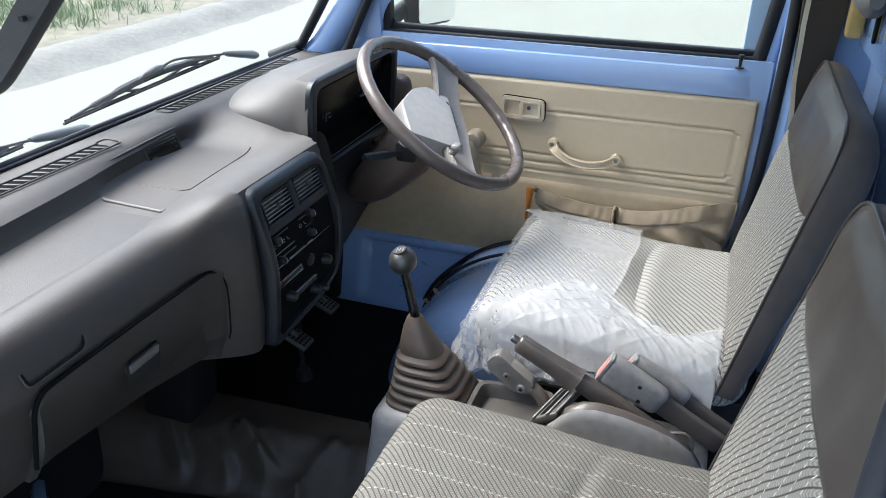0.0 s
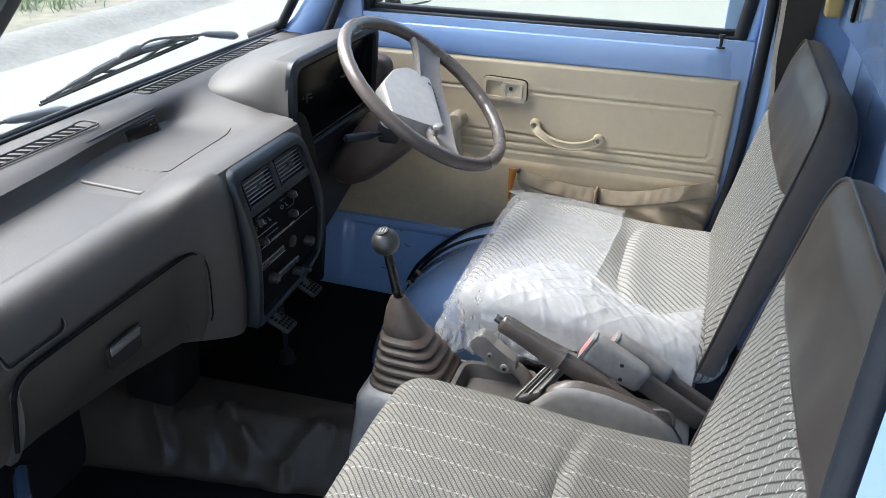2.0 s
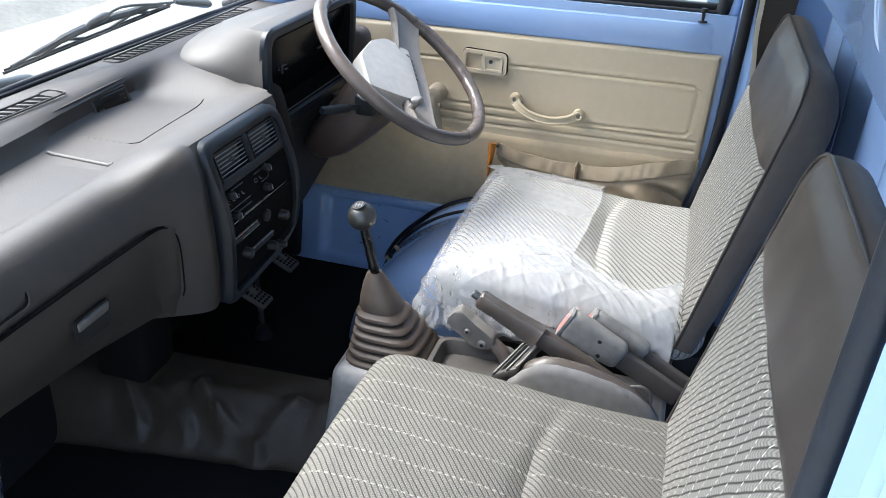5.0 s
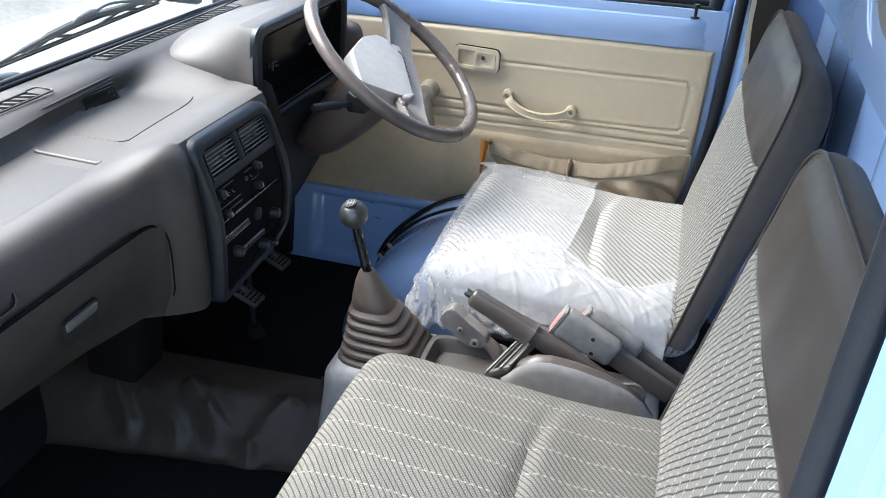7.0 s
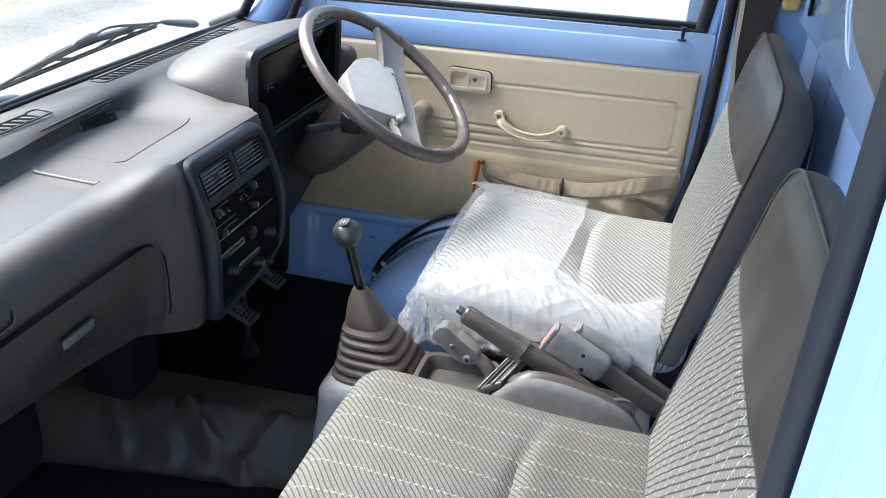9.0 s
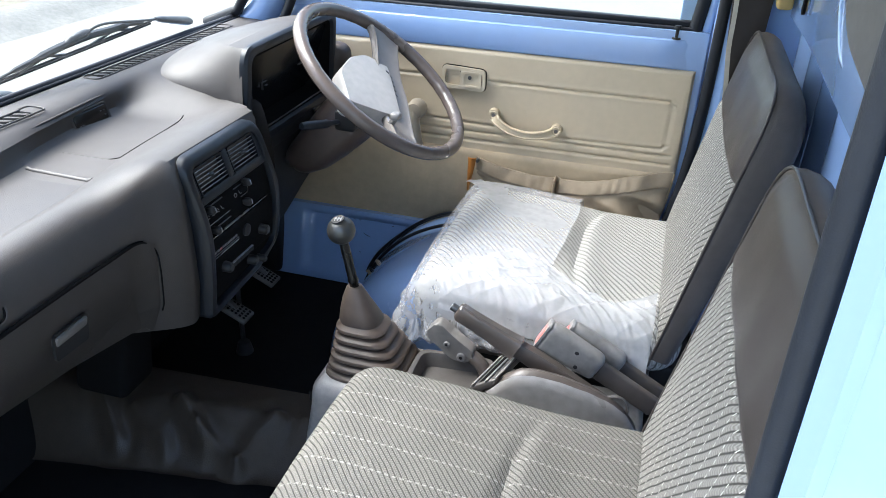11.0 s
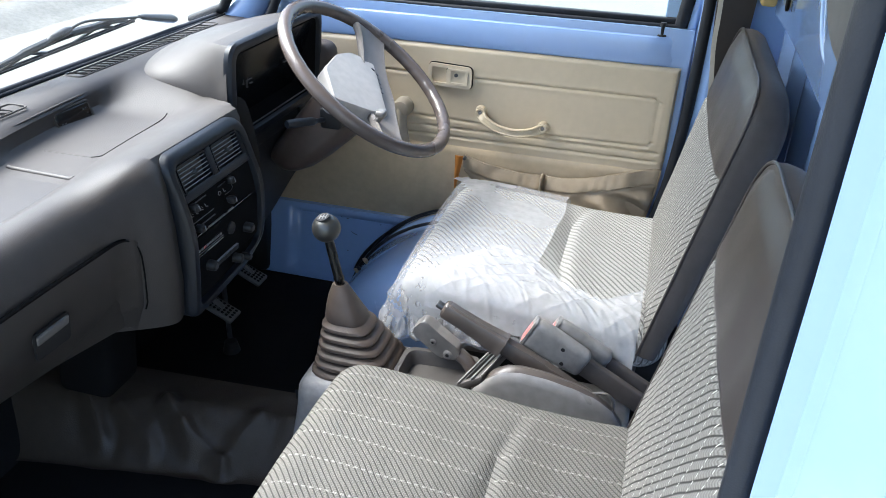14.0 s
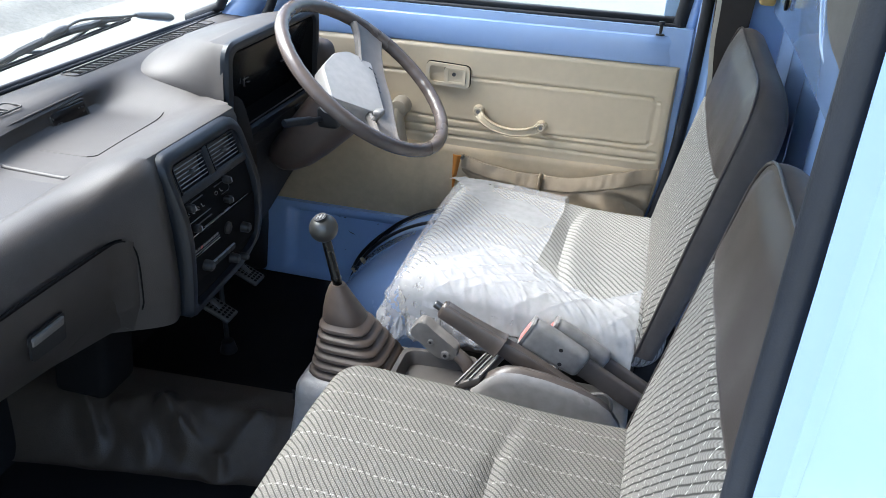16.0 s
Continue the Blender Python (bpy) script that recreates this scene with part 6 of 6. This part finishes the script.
# ---- pillar trim, belts and odd pieces behind the seats ----
bm = bmesh.new()
plate(bm, rounded([(0.634, 0.580, 1.10), (0.640, 0.580, 0.75), (0.650, 0.580, 0.60), (0.668, 0.580, 0.50), (0.70, 0.580, 0.50), (0.71, 0.580, 0.75), (0.71, 0.580, 1.10)], 0.03), 0.03, 1, 0.005)
tagged(part("pillar_trim", bm, BELT), "dark brown plastic trim on the driver's pillar", "pillar trim")
bm = bmesh.new()
sheet(bm, 2, 24, lambda u, v: (0.6435 + 0.0022 * smooth((0.72 - 1.10 + 0.58 * v) / 0.05) + 0.012 * smooth((v - 0.78) / 0.22) + 0.008 * u, 0.572 - 0.004 * math.sin(v * 3), 1.10 - 0.58 * v), 0.002)
tagged(part("seat_belt", bm, STRAP), "cream webbing seat belt hanging down the driver's pillar", "seat belt")
bm = bmesh.new()
rbox(bm, (0.712, 0.548, 0.702), (0.738, 0.580, 0.90), 0.006, 2)
tagged(part("foam_block", bm, FOAM), "yellow foam piece in the rear corner", "foam")
bm = bmesh.new()
tube(bm, [(0.725, 0.40, 0.782), (0.725, 0.425, 0.775), (0.725, 0.50, 0.775), (0.725, 0.525, 0.782)], [0.01, 0.02, 0.02, 0.01], 14)
tagged(part("grey_roll", bm, GREY_PAD), "grey padded roll on the rear wall", "pad")
bm = bmesh.new()
o = rounded([(0.728, 0.115, 1.10), (0.728, 0.095, 0.80), (0.728, 0.02, 0.765), (0.728, -0.14, 0.745), (0.728, -0.60, 0.70), (0.728, -0.60, 1.10)], [0.02, 0.06, 0.1, 0.1, 0.03, 0.03], 8)
plate(bm, o, 0.012, 0, 0.004, 2)
tagged(part("rear_pad", bm, GREY_PAD), "dark grey padded panel on the rear wall", "panel")
bm = bmesh.new()
tube(bm, curve_pts([(0.744, 0.20, 0.80), (0.743, 0.155, 0.765), (0.743, 0.10, 0.735), (0.745, 0.05, 0.725)], 6), [0.002] + [0.005] * 17 + [0.002], 10)
tagged(part("pressed_ridge", bm, BLUE), "pressed ridge in the blue rear wall", "ridge", kind="structure")

# ---- grab handle at the passenger's side ----
gh = thing("grab_handle", "dark grey grab handle beside the windscreen", "grab handle")
bm = bmesh.new()
line = curve_pts([(-0.055, -0.447, 0.790), (-0.030, -0.450, 0.800), (0.0, -0.452, 0.826), (0.05, -0.455, 0.874), (0.09, -0.458, 0.91)], 6)
rings = []
for i, p in enumerate(line):
    d = (line[min(i + 1, len(line) - 1)] - line[max(i - 1, 0)]).normalized()
    up = Vector((-d.z, 0, d.x))
    k = 0.75 + 0.25 * smooth(i / 4)
    rings.append([p + up * (0.0125 * k * a) + Vector((0, 0.008 * b, 0)) for a, b in ((-1, -0.6), (-0.85, -1), (0.85, -1), (1, -0.6), (1, 0.6), (0.85, 1), (-0.85, 1), (-1, 0.6))])
loft(bm, rings)
part("bar", bm, HANDLE_GREY, gh)
bm = bmesh.new()
cyl(bm, (0.030, -0.466, 0.853), (0.030, -0.462, 0.853), 0.0025, 0.0025, 10)
part("screw", bm, BLACK, gh)

# ---- wipers ----
def wiper(a, b, pivot, label):
    w = thing("wiper", label, "windscreen wiper", group="wipers")
    a, b, pivot = Vector(a), Vector(b), Vector(pivot)
    up = Vector((0.561, 0, 0.828))
    bm = bmesh.new()
    tube(bm, [a.lerp(b, t / 10) for t in range(11)], 0.0022, 8)
    tube(bm, [a.lerp(b, t / 10) + up * 0.0060 for t in range(11)], 0.0018, 8)
    part("blade", bm, RUBBER, w)
    bm = bmesh.new()
    pts = [a.lerp(b, t) + up * k for t, k in ((0.03, 0.008), (0.14, 0.016), (0.27, 0.0245), (0.40, 0.030), (0.55, 0.030), (0.68, 0.0245), (0.80, 0.0225), (0.93, 0.011))]
    tube(bm, curve_pts(pts, 5), [0.0022] * 5 + [0.0042] * 5 + [0.0064] * 20 + [0.0046] * 5 + [0.0022], 8)
    part("yoke", bm, WIPER, w)
    for t0, t1 in ((0.17, 0.42), (0.58, 0.84)):
        bm = bmesh.new()
        mid = (t0 + t1) / 2
        tube(bm, curve_pts([a.lerp(b, t0) + up * 0.006, a.lerp(b, mid - 0.04) + up * 0.016, a.lerp(b, mid) + up * 0.022, a.lerp(b, mid + 0.04) + up * 0.016, a.lerp(b, t1) + up * 0.006], 5), 0.0026, 8)
        part("bridge", bm, WIPER, w)
    bm = bmesh.new()
    mid = a.lerp(b, 0.46) + up * 0.036
    d = (b - a).normalized()
    tube(bm, [mid - d * 0.024 - up * 0.004, mid - d * 0.018, mid + d * 0.012 + up * 0.004, mid + d * 0.022 + up * 0.006], [0.005, 0.0082, 0.0086, 0.005], 10, flat=0.8)
    part("joint", bm, WIPER, w)
    bm = bmesh.new()
    knee = a.lerp(b, 0.60) + up * 0.046
    root = b.lerp(pivot, 0.18) + up * 0.009
    tube(bm, curve_pts([mid + d * 0.01, knee, knee.lerp(root, 0.6), root], 6), 0.0022, 8)
    part("arm", bm, WIPER, w)
    bm = bmesh.new()
    tube(bm, [root - (pivot - root) * 0.12, root, root.lerp(pivot, 0.5), pivot, pivot + (pivot - root) * 0.12], [0.004, 0.0078, 0.0105, 0.0125, 0.009], 12, flat=0.7)
    part("arm_cover", bm, WIPER, w, "dark grey arm cover at the pivot")


wiper((-0.3735, -0.0615, 0.6072), (-0.3612, 0.3195, 0.6254), (-0.3767, 0.4549, 0.6025), "black wiper at rest on the windscreen")
wiper((-0.3990, -0.53, 0.5700), (-0.3823, -0.1334, 0.5942), (-0.3916, -0.0085, 0.5805), "second black wiper at rest on the windscreen")
